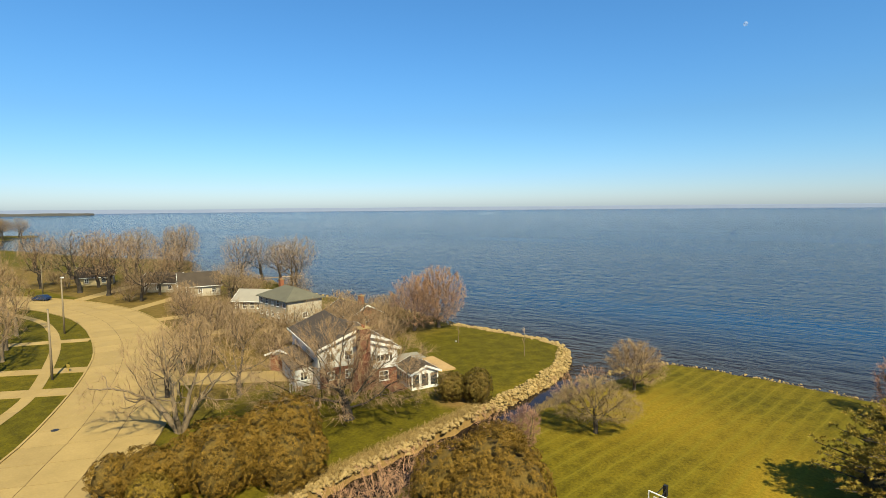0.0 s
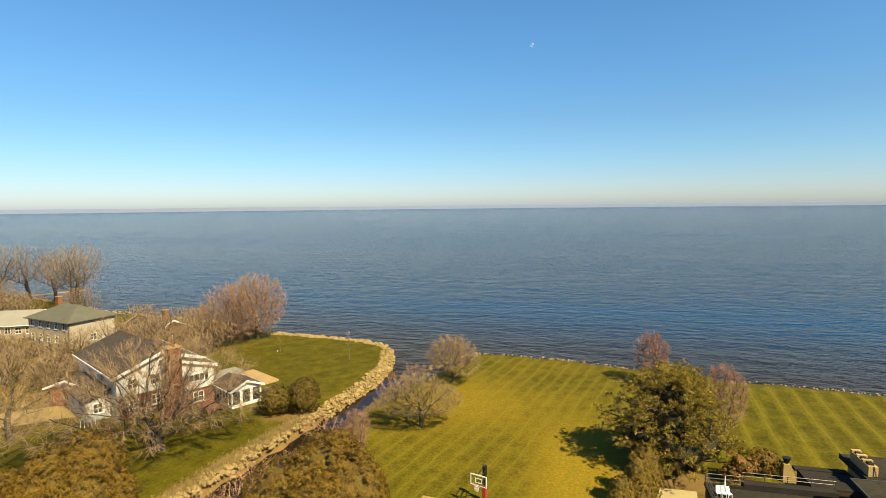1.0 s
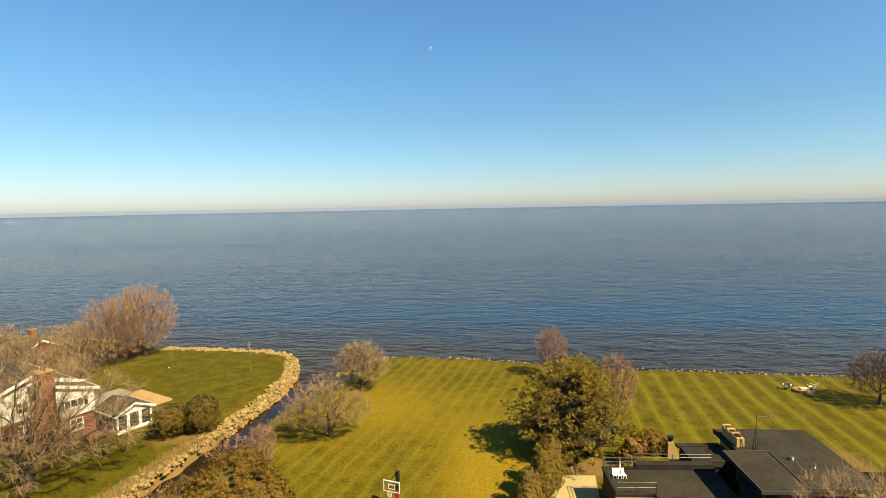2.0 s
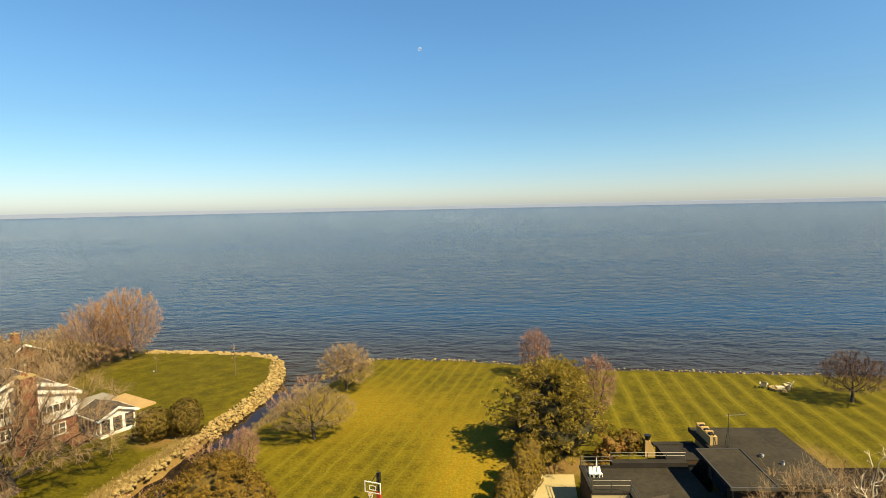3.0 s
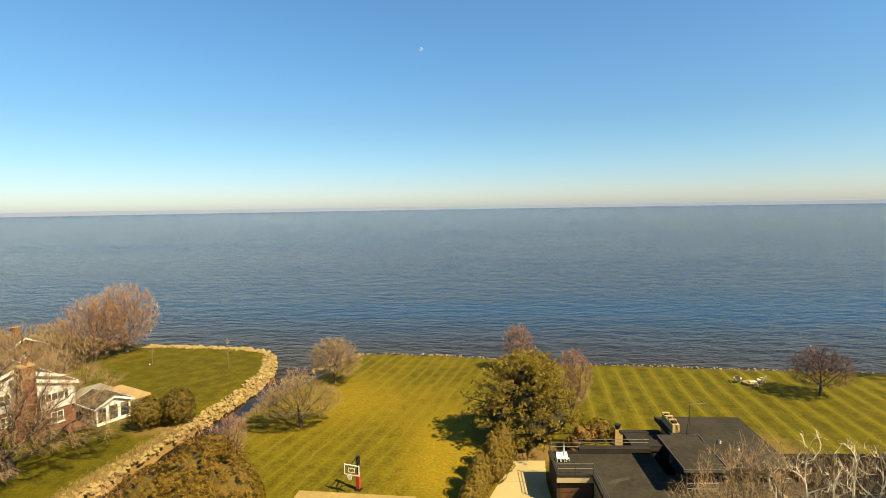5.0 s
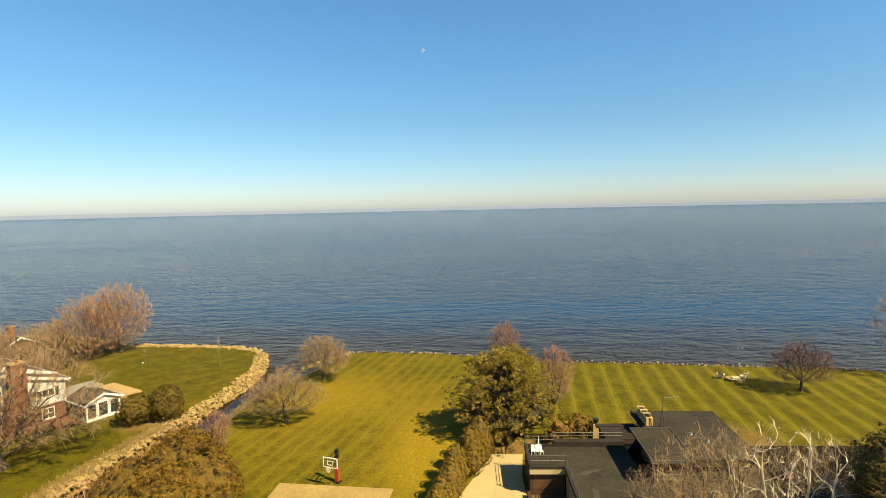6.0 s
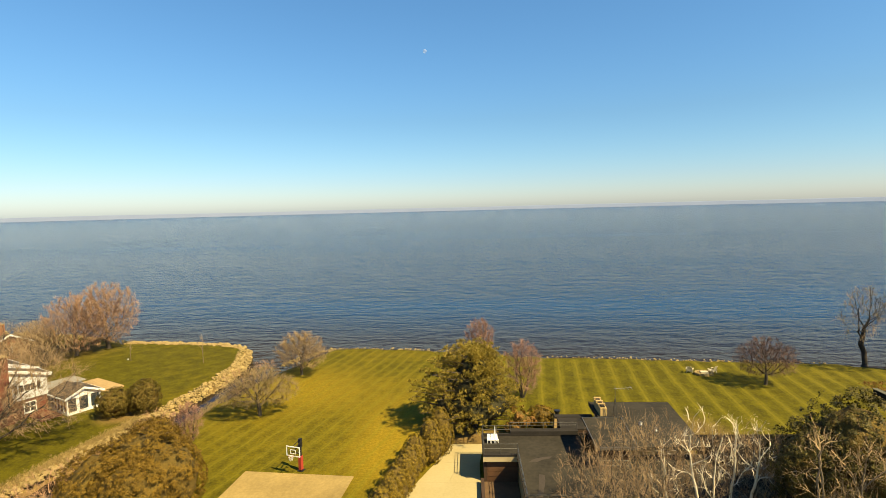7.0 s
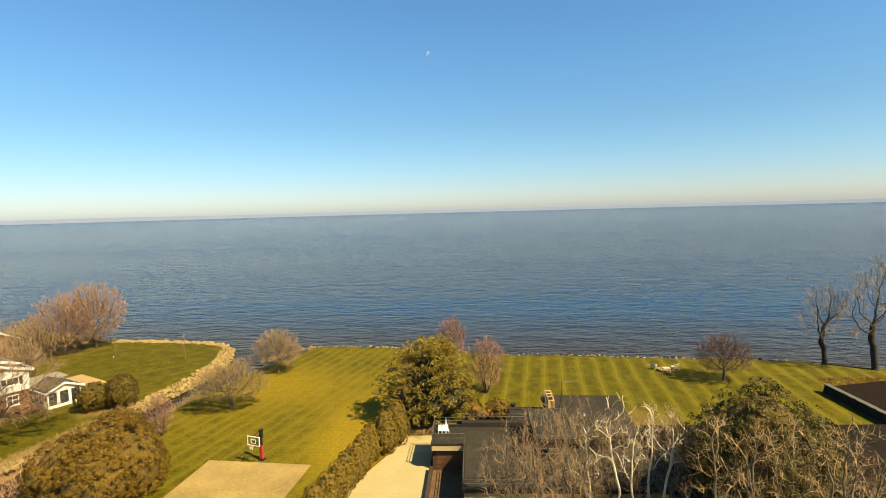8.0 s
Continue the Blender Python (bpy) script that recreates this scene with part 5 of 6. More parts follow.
    for y in (0.6, 3.8):
        part("garage_door", Geo().box(-2.4, 7 - y - 2.6, 0, -2.32, 7 - y, 2.1), M["white_trim"], g, "white panelled garage door")
    wall_with_holes(g, T(2.5, 0, 0, 90), 7, 0, 2.4, [], M["orange_brick"], name="brick_wall")
    wall_with_holes(g, T(2.5, 7, 0, 180), 5, 0, 2.4, [], M["cream"])
    gable_roof(g, -2.5, 2.5, 0, 7, 2.4, 3.3, S, over=0.4, thick=0.14, trim=M["white_trim"])
    patio = thing("patio", "pale wooden deck on the lawn behind the porch", "patio", T(-37.7, 52.8, 0, 61.5), kind="structure")
    for i in range(16):
        part("plank", Geo().box(6.5, 5.0 + i * 0.44, 0, 9.2, 5.425 + i * 0.44, 0.24), M["weathered"], patio)


def simple_house(label, x, y, turn, w, d, eave, ridge, walls, roof, chimney=None, windows=4, hip=False):
    h = thing("house", label, "house", T(x, y, 0, turn))
    wm, rm = M[walls], M[roof]
    holes = [(w * (i + 0.5) / windows - 0.55, 0.9, 1.1, 1.25) for i in range(windows)]
    two = eave > 4
    if two:
        holes += [(a, 3.3, b, c) for a, _, b, c in holes]
    wall_with_holes(h, T(-w / 2, -d / 2, 0), w, 0, eave, holes, wm)
    for a, z, b, c in holes:
        window(h, T(-w / 2 + a + b / 2, -d / 2 + 0.03, z), b, c)
    wall_with_holes(h, T(w / 2, -d / 2, 0, 90), d, 0, eave, [(d / 2 - 0.6, 0.9, 1.2, 1.2)], wm)
    window(h, T(w / 2 - 0.03, 0, 0.9, 90), 1.2, 1.2)
    wall_with_holes(h, T(-w / 2, d / 2, 0, -90), d, 0, eave, [(d / 2 - 0.6, 0.9, 1.2, 1.2)], wm)
    window(h, T(-w / 2 + 0.03, 0, 0.9, -90), 1.2, 1.2)
    wall_with_holes(h, T(w / 2, d / 2, 0, 180), w, 0, eave, [], wm)
    o = 0.5
    if hip:
        e = [(-w / 2 - o, -d / 2 - o, eave), (w / 2 + o, -d / 2 - o, eave), (w / 2 + o, d / 2 + o, eave), (-w / 2 - o, d / 2 + o, eave)]
        k = d / 2
        g = Geo().add(e + [(-w / 2 + k, 0, ridge), (w / 2 - k, 0, ridge)] + [(a, b, c - 0.15) for a, b, c in e], [(0, 1, 5, 4), (1, 2, 5), (2, 3, 4, 5), (3, 0, 4), (6, 9, 8, 7), (0, 6, 7, 1), (1, 7, 8, 2), (2, 8, 9, 3), (3, 9, 6, 0)])
        part("roof", g, rm, h)
    else:
        gable_roof(h, -w / 2, w / 2, -d / 2, d / 2, eave, ridge, rm, trim=M["white_trim"], along="x")
        for s in (-1, 1):
            tri = [(s * w / 2, -d / 2, eave), (s * w / 2, d / 2, eave), (s * w / 2, 0, ridge)]
            if s > 0:
                tri = tri[::-1]
            part("gable", Geo().hull(tri, [(a - s * 0.2, b, z) for a, b, z in tri]), wm, h)
    if chimney is not None:
        cx, cy, cz = chimney
        brick_chimney(h, cx - 0.45, cy - 0.4, cx + 0.45, cy + 0.4, 0.0, cz, "orange_brick", 1)
    return h


def build_other_houses():
    simple_house("grey-green hipped-roof house with white windows among trees", -86.5, 75.5, -12, 12, 8, 4.75, 6.9, "dull_siding", "shingle_green", (-5.9, 1.2, 7.6), 5, True)
    simple_house("small house with a brick chimney and brown roof", -71.5, 78.5, -12, 9, 7, 2.5, 4.2, "orange_brick", "shingle_brown", (3.0, 0, 5.9), 3)
    simple_house("low house with a broad pale roof", -101, 78.0, 24, 7, 7, 2.7, 4.6, "dull_siding", "pale_roof", None, 4)
    simple_house("pale gabled house behind bare trees", -133, 84, 62, 10, 8, 3.0, 6.0, "dull_siding", "shingle", None, 3)
    simple_house("pale gabled house behind bare trees", -148, 83, 30, 10, 7, 2.8, 5.2, "dull_siding", "shingle_brown", None, 3)
    simple_house("small cream house behind street trees", -180, 79, 60, 9, 7, 2.8, 5.4, "cream", "shingle_brown", None, 2)


# ---- the flat-roofed house ----
def railing(label, pts, z, h=0.9, mat="steel", step=1.6):
    r = thing("railing", label, "railing")
    for (ax, ay), (bx, by) in zip(pts, pts[1:]):
        for k, zz in enumerate((z + h, z + h * 0.55)):
            part("rail", Geo().tube((ax, ay, zz), (bx, by, zz), 0.026, n=6), M[mat], r)
        n = max(1, round(math.dist((ax, ay), (bx, by)) / step))
        for i in range(n + 1):
            x, y = ax + (bx - ax) * i / n, ay + (by - ay) * i / n
            part("post", Geo().tube((x, y, z - 0.05), (x, y, z + h), 0.028, n=6), M[mat], r)
    return r


def build_flat_house():
    h = thing("flat_house", "low flat-roofed stone house with black roofs and a roof terrace", "house")
    mem, tar, st = M["membrane"], M["tar"], M["stone"]
    # terrace deck over the garage, with its parapet
    part("terrace_floor", Geo().box(11.4, 37.5, 2.3, 20.2, 41.3, 2.5), mem, h, "black membrane terrace floor")
    part("wall", Geo().box(11.4, 37.6, 0, 11.65, 41.3, 2.3), M["dark_wood"], h)
    part("wall", Geo().box(11.65, 41.05, 0, 20.2, 41.3, 2.3), M["dark_wood"], h)
    part("parapet", Geo().box(11.3, 37.4, 2.5, 11.5, 41.4, 2.72), tar, h)
    part("parapet", Geo().box(11.5, 41.2, 2.5, 14.0, 41.4, 2.72), tar, h)
    part("parapet", Geo().box(14.0, 41.2, 2.5, 20.2, 41.9, 2.95), tar, h)
    # sunlight on this fascia is put into its bright yellowish cream colour
    part("fascia", Geo().box(11.35, 37.28, 1.98, 14.35, 37.5, 2.45), M["cream"], h, "cream fascia over the garage, coloured bright as if sunlit")
    part("fascia", Geo().box(11.35, 37.25, 2.45, 14.35, 37.5, 2.62), tar, h)
    door = part("garage_door", Geo().box(11.65, 37.62, 0, 14.3, 37.7, 1.98), M["door_brown"], h, "brown panelled garage door")
    for i in range(4):
        part("panel", Geo().box(11.75, 37.59, 0.08 + i * 0.47, 14.2, 37.64, 0.48 + i * 0.47), M["door_brown"], door)
    part("garage_floor", Geo().box(11.4, 26.0, -0.1, 14.3, 37.6, 0.066), M["mulch"], h, "brown worn ramp")
    part("ramp_wall", Geo().box(11.12, 29.5, 0, 11.4, 37.28, 0.55), M["dark_wood"], h)
    # wing towards the street
    part("wall", Geo().box(14.35, 29.9, 0, 30, 37.5, 2.2), st, h, "warm stone wall")
    part("wing_roof", Geo().box(14.25, 29.7, 2.2, 30.1, 37.5, 2.5), mem, h, "black membrane flat roof")
    part("parapet", Geo().box(14.2, 29.6, 2.5, 20.0, 29.85, 2.66), tar, h)
    part("parapet", Geo().box(14.2, 29.85, 2.5, 14.42, 37.3, 2.66), tar, h)
    # raised roof
    part("wall", Geo().box(21.2, 36.4, 2.5, 23.4, 39.8, 4.42), M["dark_wood"], h, "dark recessed wall")
    part("raised_roof", Geo().hull([(20.2, 34.3, 4.45), (23.4, 34.3, 4.45), (23.7, 40.1, 4.5), (20.3, 40.1, 4.5)], [(20.2, 34.3, 4.62), (23.4, 34.3, 4.62), (23.7, 40.1, 4.67), (20.3, 40.1, 4.67)]), mem, h, "raised black roof slab")
    part("edge_trim", Geo().box(20.15, 34.22, 4.42, 23.42, 34.3, 4.66), M["steel"], h)
    for xa, xb in ((20.17, 20.27), (23.4, 23.7)):
        part("edge_trim", Geo().hull([(xa, 34.3, 4.62), (xa + 0.07, 34.3, 4.62), (xb + 0.07, 40.1, 4.67), (xb, 40.1, 4.67)], [(xa, 34.3, 4.69), (xa + 0.07, 34.3, 4.69), (xb + 0.07, 40.1, 4.74), (xb, 40.1, 4.74)]), M["steel"], h)
    part("edge_trim", Geo().box(20.3, 40.03, 4.67, 23.7, 40.1, 4.73), M["steel"], h)
    for poly in ([(15.1, 36.2), (15.6, 36.75), (16.2, 37.0), (17.2, 37.25), (16.9, 36.8), (16.3, 36.6), (15.8, 36.2)], [(15.2, 31.0), (15.5, 30.8), (16.0, 33.0), (16.1, 34.0), (15.7, 34.2)]):
        part("roof_patch", Geo().prism(poly, 2.5, 2.506), M["shingle"], h, "pale worn patch")
    for x in (20.5, 22.9):
        part("post", Geo().tube((x, 34.6, 2.5), (x, 34.6, 4.45), 0.06, n=8), M["steel"], h)
    part("sliding_door", Geo().box(21.12, 36.8, 2.55, 21.2, 39.2, 4.3), M["glass"], h)
    # main roof: shallow hips over stone walls
    part("wall", Geo().box(22.6, 37.5, 0, 29.2, 45.5, 3.55), st, h, "warm stone wall")
    a = [(22.3, 36.0, 3.55), (29.4, 36.0, 3.55), (30.0, 45.9, 3.55), (22.3, 46.1, 3.55)]
    part("main_roof", Geo().hull(a, [(x, y, 3.86) for x, y, z in a]).add([(22.4, 36.1, 3.862), (29.3, 36.1, 3.862), (29.9, 45.8, 3.862), (22.4, 46.0, 3.862), (25.6, 38.5, 4.12), (26.4, 43.2, 4.12)],
                                                                            [(0, 1, 4), (1, 2, 5, 4), (2, 3, 5), (3, 0, 4, 5)]), mem, h, "broad black membrane roof")
    part("fascia", Geo().box(22.22, 36.0, 3.5, 22.3, 46.1, 3.9), tar, h)
    # west room and its dark window front
    part("wall", Geo().box(18.9, 41.9, 0, 22.5, 45.0, 2.75), M["dark_wood"], h, "dark wooden wall")
    part("room_roof", Geo().box(18.6, 44.6, 2.75, 22.3, 45.2, 2.95), tar, h)
    part("room_roof", Geo().box(18.8, 41.9, 2.75, 22.3, 44.6, 2.88), tar, h)
    window(h, T(20.6, 41.86, 1.1), 1.6, 1.4, 2, 1, "black_metal")
    # chimney of warm stone with capped flues
    stack = part("chimney", Geo().box(22.5, 42.4, 3.5, 23.12, 45.0, 4.62), st, h, "long warm stone chimney")
    for i in range(3):
        y = 42.65 + i * 0.8
        part("flue", Geo().box(22.64, y, 4.62, 22.98, y + 0.45, 4.74), tar, stack)
        part("cap_stone", Geo().box(22.47, y + 0.5, 4.62, 23.15, y + 0.75, 4.78), st, stack)
    # long low wing to the east
    part("wall", Geo().box(30.1, 27.0, 0, 64, 39.4, 2.9), M["dark_wood"], h)
    part("east_roof", Geo().box(30.2, 26.7, 2.9, 64.3, 39.8, 3.2), M["brown_roof"], h, "dark brown flat roof")
    for x, y, r, hh in ((25.4, 39.9, 0.15, 0.3), (26.3, 38.6, 0.1, 0.35)):
        v = part("roof_vent", Geo().tube((x, y, 3.9), (x, y, 3.95 + hh), r, n=10), M["white_trim"], h, "white roof vent")
        part("cowl", Geo().tube((x, y, 3.95 + hh), (x, y, 4.05 + hh), r * 1.4, r * 0.9, 10), M["steel"], v)
    part("roof_hatch", Geo().box(24.6, 37.4, 3.86, 25.8, 38.6, 4.02), M["shingle_brown"], h, "brown roof hatch")
    # railings
    railing("grey metal railing along the terrace edge", [(11.45, 37.4), (14.32, 37.4)], 2.6)
    railing("grey metal railing along the terrace edge", [(11.4, 37.4), (11.4, 41.3), (14.0, 41.3)], 2.7, 0.75)
    railing("grey metal railing on the raised terrace parapet", [(14.0, 41.8), (20.2, 41.8)], 2.95, 0.6)
    railing("grey metal railing along the wing roof", [(14.3, 37.2), (14.3, 29.7), (20.0, 29.7)], 2.6, 0.7)
    railing("light metal porch railing", [(20.5, 34.6), (22.9, 34.6)], 2.5, 0.9)
    # antenna
    an = thing("antenna", "thin steel roof antenna on a braced mast", "antenna", T(23.7, 41.8, 3.9))
    part("mast", Geo().tube((0, 0, 0), (0, 0, 3.0), 0.03, 0.02, 6), M["steel"], an)
    part("brace", Geo().tube((0.25, 0.1, 0), (0.02, 0, 1.9), 0.02, n=5), M["steel"], an)
    part("brace", Geo().tube((-0.2, 0.15, 0), (-0.02, 0, 1.9), 0.02, n=5), M["steel"], an)
    part("boom", Geo().tube((-0.2, 0, 2.8), (1.6, 0.3, 2.8), 0.018, n=5), M["steel"], an)
    for i in range(5):
        part("element", Geo().tube((0.1 + i * 0.35, -0.5 + 0.06 * i, 2.8), (0.1 + i * 0.35, 0.6 + 0.06 * i, 2.8), 0.01, n=4), M["steel"], an)
    # stone pier with a dark urn
    pier = thing("garden_pier", "warm stone garden pier with a dark urn on top", "garden pier")
    part("base", Geo().hull([(19.1, 48.2, 0), (20.3, 48.2, 0), (20.3, 49.2, 0), (19.1, 49.2, 0)], [(19.2, 48.4, 1.5), (19.7, 48.4, 1.5), (19.7, 49.0, 1.5), (19.2, 49.0, 1.5)]), st, pier)
    part("urn", Geo().tube((19.5, 48.7, 1.5), (19.5, 48.7, 2.0), 0.16, 0.34, 10), M["black_metal"], pier)
    # chairs on the terrace
    for i, x in enumerate((11.95, 12.3, 12.65)):
        c = thing("deck_chair", "white garden chair on the roof terrace", "chair", T(x, 39.9, 2.5, 8 * i) @ Matrix.Scale(0.7, 4), "terrace chairs")
        part("seat", Geo().box(-0.22, -0.25, 0.36, 0.22, 0.22, 0.42), M["white_trim"], c)
        part("backrest", Geo().hull([(-0.22, 0.2, 0.42), (0.22, 0.2, 0.42), (0.22, 0.25, 0.42), (-0.22, 0.25, 0.42)], [(-0.2, 0.36, 0.98), (0.2, 0.36, 0.98), (0.2, 0.41, 0.98), (-0.2, 0.41, 0.98)]), M["white_trim"], c)
        for lx, ly in ((-0.19, -0.22), (0.19, -0.22), (-0.19, 0.19), (0.19, 0.19)):
            part("leg", Geo().box(lx - 0.025, ly - 0.025, 0, lx + 0.025, ly + 0.025, 0.36), M["white_trim"], c)
    u = thing("parasol", "closed white parasol on the roof terrace", "parasol", T(12.5, 40.5, 2.5) @ Matrix.Scale(0.6, 4))
    part("pole", Geo().tube((0, 0, 0), (0, 0, 1.0), 0.025, n=6), M["steel"], u)
    part("canopy", Geo().tube((0, 0, 0.9), (0.05, 0.02, 2.1), 0.14, 0.03, 8), M["white_trim"], u)
    part("base", Geo().tube((0, 0, 0), (0, 0, 0.1), 0.25, n=10), M["black_metal"], u)


# ---- lawn things ----
def build_hoop():
    b = thing("basketball_hoop", "clear backboard hoop with a red padded black post", "basketball hoop", T(-5.28, 39.72, 0, -18))
    part("pole", Geo().box(-0.08, -0.08, 0, 0.08, 0.08, 2.75), M["black_metal"], b)
    part("pad", Geo().box(-0.15, -0.18, 0.12, 0.15, 0.15, 1.4), M["red_pad"], b, "red padding")
    part("mount", Geo().box(-0.13, -0.13, 2.2, 0.13, 0.15, 3.0), M["black_metal"], b)
    for z0, z1 in ((2.85, 2.55), (2.3, 2.0)):
        for x in (-0.14, 0.14):
            part("arm", Geo().tube((x, 0.03, z0), (x * 1.6, -1.0, z1), 0.04, n=6), M["black_metal"], b)
    part("actuator", Geo().tube((0, 0.0, 1.5), (0, -0.8, 2.1), 0.05, n=6), M["black_metal"], b)
    f = Geo().box(-0.71, -1.1, 1.82, -0.65, -1.02, 2.72).box(0.65, -1.1, 1.82, 0.71, -1.02, 2.72).box(-0.65, -1.1, 1.82, 0.65, -1.02, 1.88).box(-0.65, -1.1, 2.66, 0.65, -1.02, 2.72)
    board = part("backboard", Geo().box(-0.65, -1.07, 1.88, 0.65, -1.05, 2.66), clear_pane(), b, "clear backboard")
    part("board_frame", f, M["white_trim"], board)
    t = Geo().box(-0.3, -1.09, 2.05, -0.24, -1.072, 2.45).box(0.24, -1.09, 2.05, 0.3, -1.072, 2.45).box(-0.24, -1.09, 2.05, 0.24, -1.072, 2.11).box(-0.24, -1.09, 2.39, 0.24, -1.072, 2.45)
    part("target_square", t, M["white_trim"], board)
    rim, net = Geo(), Geo()
    for i in range(16):
        a, c = 2 * math.pi * i / 16, 2 * math.pi * (i + 1) / 16
        rim.tube((0.23 * math.cos(a), -1.4 + 0.23 * math.sin(a), 2.0), (0.23 * math.cos(c), -1.4 + 0.23 * math.sin(c), 2.0), 0.015, n=5)
        for k in (1, -1):
            e = a + k * 0.5
            net.tube((0.23 * math.cos(a), -1.4 + 0.23 * math.sin(a), 1.99), (0.13 * math.cos(e), -1.4 + 0.13 * math.sin(e), 1.6), 0.008, n=3)
    part("rim", rim, M["orange_rim"], b)
    part("net", net, M["white_trim"], b)
    part("base_plate", Geo().box(-0.28, -0.28, 0, 0.28, 0.28, 0.05), M["black_metal"], b)


def clear_pane():
    m, n, l, bsdf = nodes_of("clear_acrylic")
    bsdf.inputs["Base Color"].default_value = (0.95, 0.97, 0.96, 1)
    bsdf.inputs["Roughness"].default_value = 0.03
    bsdf.inputs["Transmission Weight"].default_value = 1.0
    bsdf.inputs["IOR"].default_value = 1.02
    return m


def build_lawn_seats():
    for i, (x, y, r) in enumerate(((40.9, 67.2, 150), (43.9, 67.0, 215))):
        c = thing("garden_chair", "sun-bleached wooden garden chair facing the lake", "chair", T(x, y, 0, r), "lakeside chairs")
        part("seat", Geo().hull([(-0.32, -0.4, 0.36), (0.32, -0.4, 0.36), (0.32, 0.3, 0.26), (-0.32, 0.3, 0.26)], [(-0.32, -0.4, 0.41), (0.32, -0.4, 0.41), (0.32, 0.3, 0.31), (-0.32, 0.3, 0.31)]), M["bleached"], c)
        for k in range(5):
            xx = -0.3 + k * 0.13
            part("slat", Geo().hull([(xx, 0.26, 0.3), (xx + 0.11, 0.26, 0.3), (xx + 0.11, 0.3, 0.3), (xx, 0.3, 0.3)], [(xx, 0.56, 1.05), (xx + 0.11, 0.56, 1.05), (xx + 0.11, 0.6, 1.05), (xx, 0.6, 1.05)]), M["bleached"], c)
        for s in (-1, 1):
            part("armrest", Geo().box(s * 0.4 - 0.08, -0.45, 0.58, s * 0.4 + 0.08, 0.4, 0.62), M["bleached"], c)
            part("leg", Geo().box(s * 0.36 - 0.04, -0.42, 0, s * 0.36 + 0.04, -0.34, 0.58), M["bleached"], c)
            part("leg", Geo().box(s * 0.36 - 0.04, 0.3, 0, s * 0.36 + 0.04, 0.38, 0.58), M["bleached"], c)
    ring = thing("fire_pit", "low pale stone ring between the garden chairs", "fire pit", T(42.5, 66.4, 0))
    for i in range(12):
        a = 2 * math.pi * i / 12
        g = Geo().prism([(0.95 * math.cos(a - 0.22), 0.7 * math.sin(a - 0.22)), (1.3 * math.cos(a - 0.22), 1.0 * math.sin(a - 0.22)), (1.3 * math.cos(a + 0.22), 1.0 * math.sin(a + 0.22)), (0.95 * math.cos(a + 0.22), 0.7 * math.sin(a + 0.22))], 0, 0.32)
        part("stone", g, M["rock"], ring)
    part("table", Geo().box(-0.5, -0.3, 0.05, 0.5, 0.3, 0.42), M["bleached"], ring)


def build_raised_bed():
    w = thing("retaining_wall", "dark stone retaining wall of a raised bed", "retaining wall", kind="structure")
    rng = random.Random(8)
    y = 44.0
    while y < 57.0:
        d = rng.uniform(0.5, 0.9)
        for k in range(3):
            part("stone", Geo().box(58.0 + rng.uniform(-0.05, 0.05) + 0.05 * k, y + 0.01, k * 0.36, 58.5, y + d - 0.01, k * 0.36 + 0.35), M["tar"], w)
        part("cap_stone", Geo().box(57.94 + rng.uniform(-0.04, 0.04), y + 0.01, 1.08, 58.56, y + d - 0.01, 1.15), M["shingle_green"], w, "paler cap stone")
        y += d
    # tree shade on the bed is put into the dark soil colour
    solid("raised_bed", Geo().prism([(58.4, 44), (74, 44), (74, 58.5), (66, 59), (58.4, 57)], -0.1, 0.75), M["shade_dark_mulch"], "raised bed of soil and leaf litter, coloured dark for shade", "planting bed", "structure")
    rng2 = np.random.default_rng(4)
    pts = np.stack([rng2.uniform(60, 73, 900), rng2.uniform(57.5, 62.5, 900), rng2.uniform(-0.05, 0.12, 900)], -1)
    me = tufts_mesh("rusty_undergrowth", pts, np.tile([0, 0, 1.0], (900, 1)), rng2.uniform(0.2, 0.42, 900), M["rust_leaf"], 9, rng2, spread=1.6, width=0.05)
    tagged(new("undergrowth", me), "rust-coloured dry undergrowth at the shore", "undergrowth", kind="stuff")


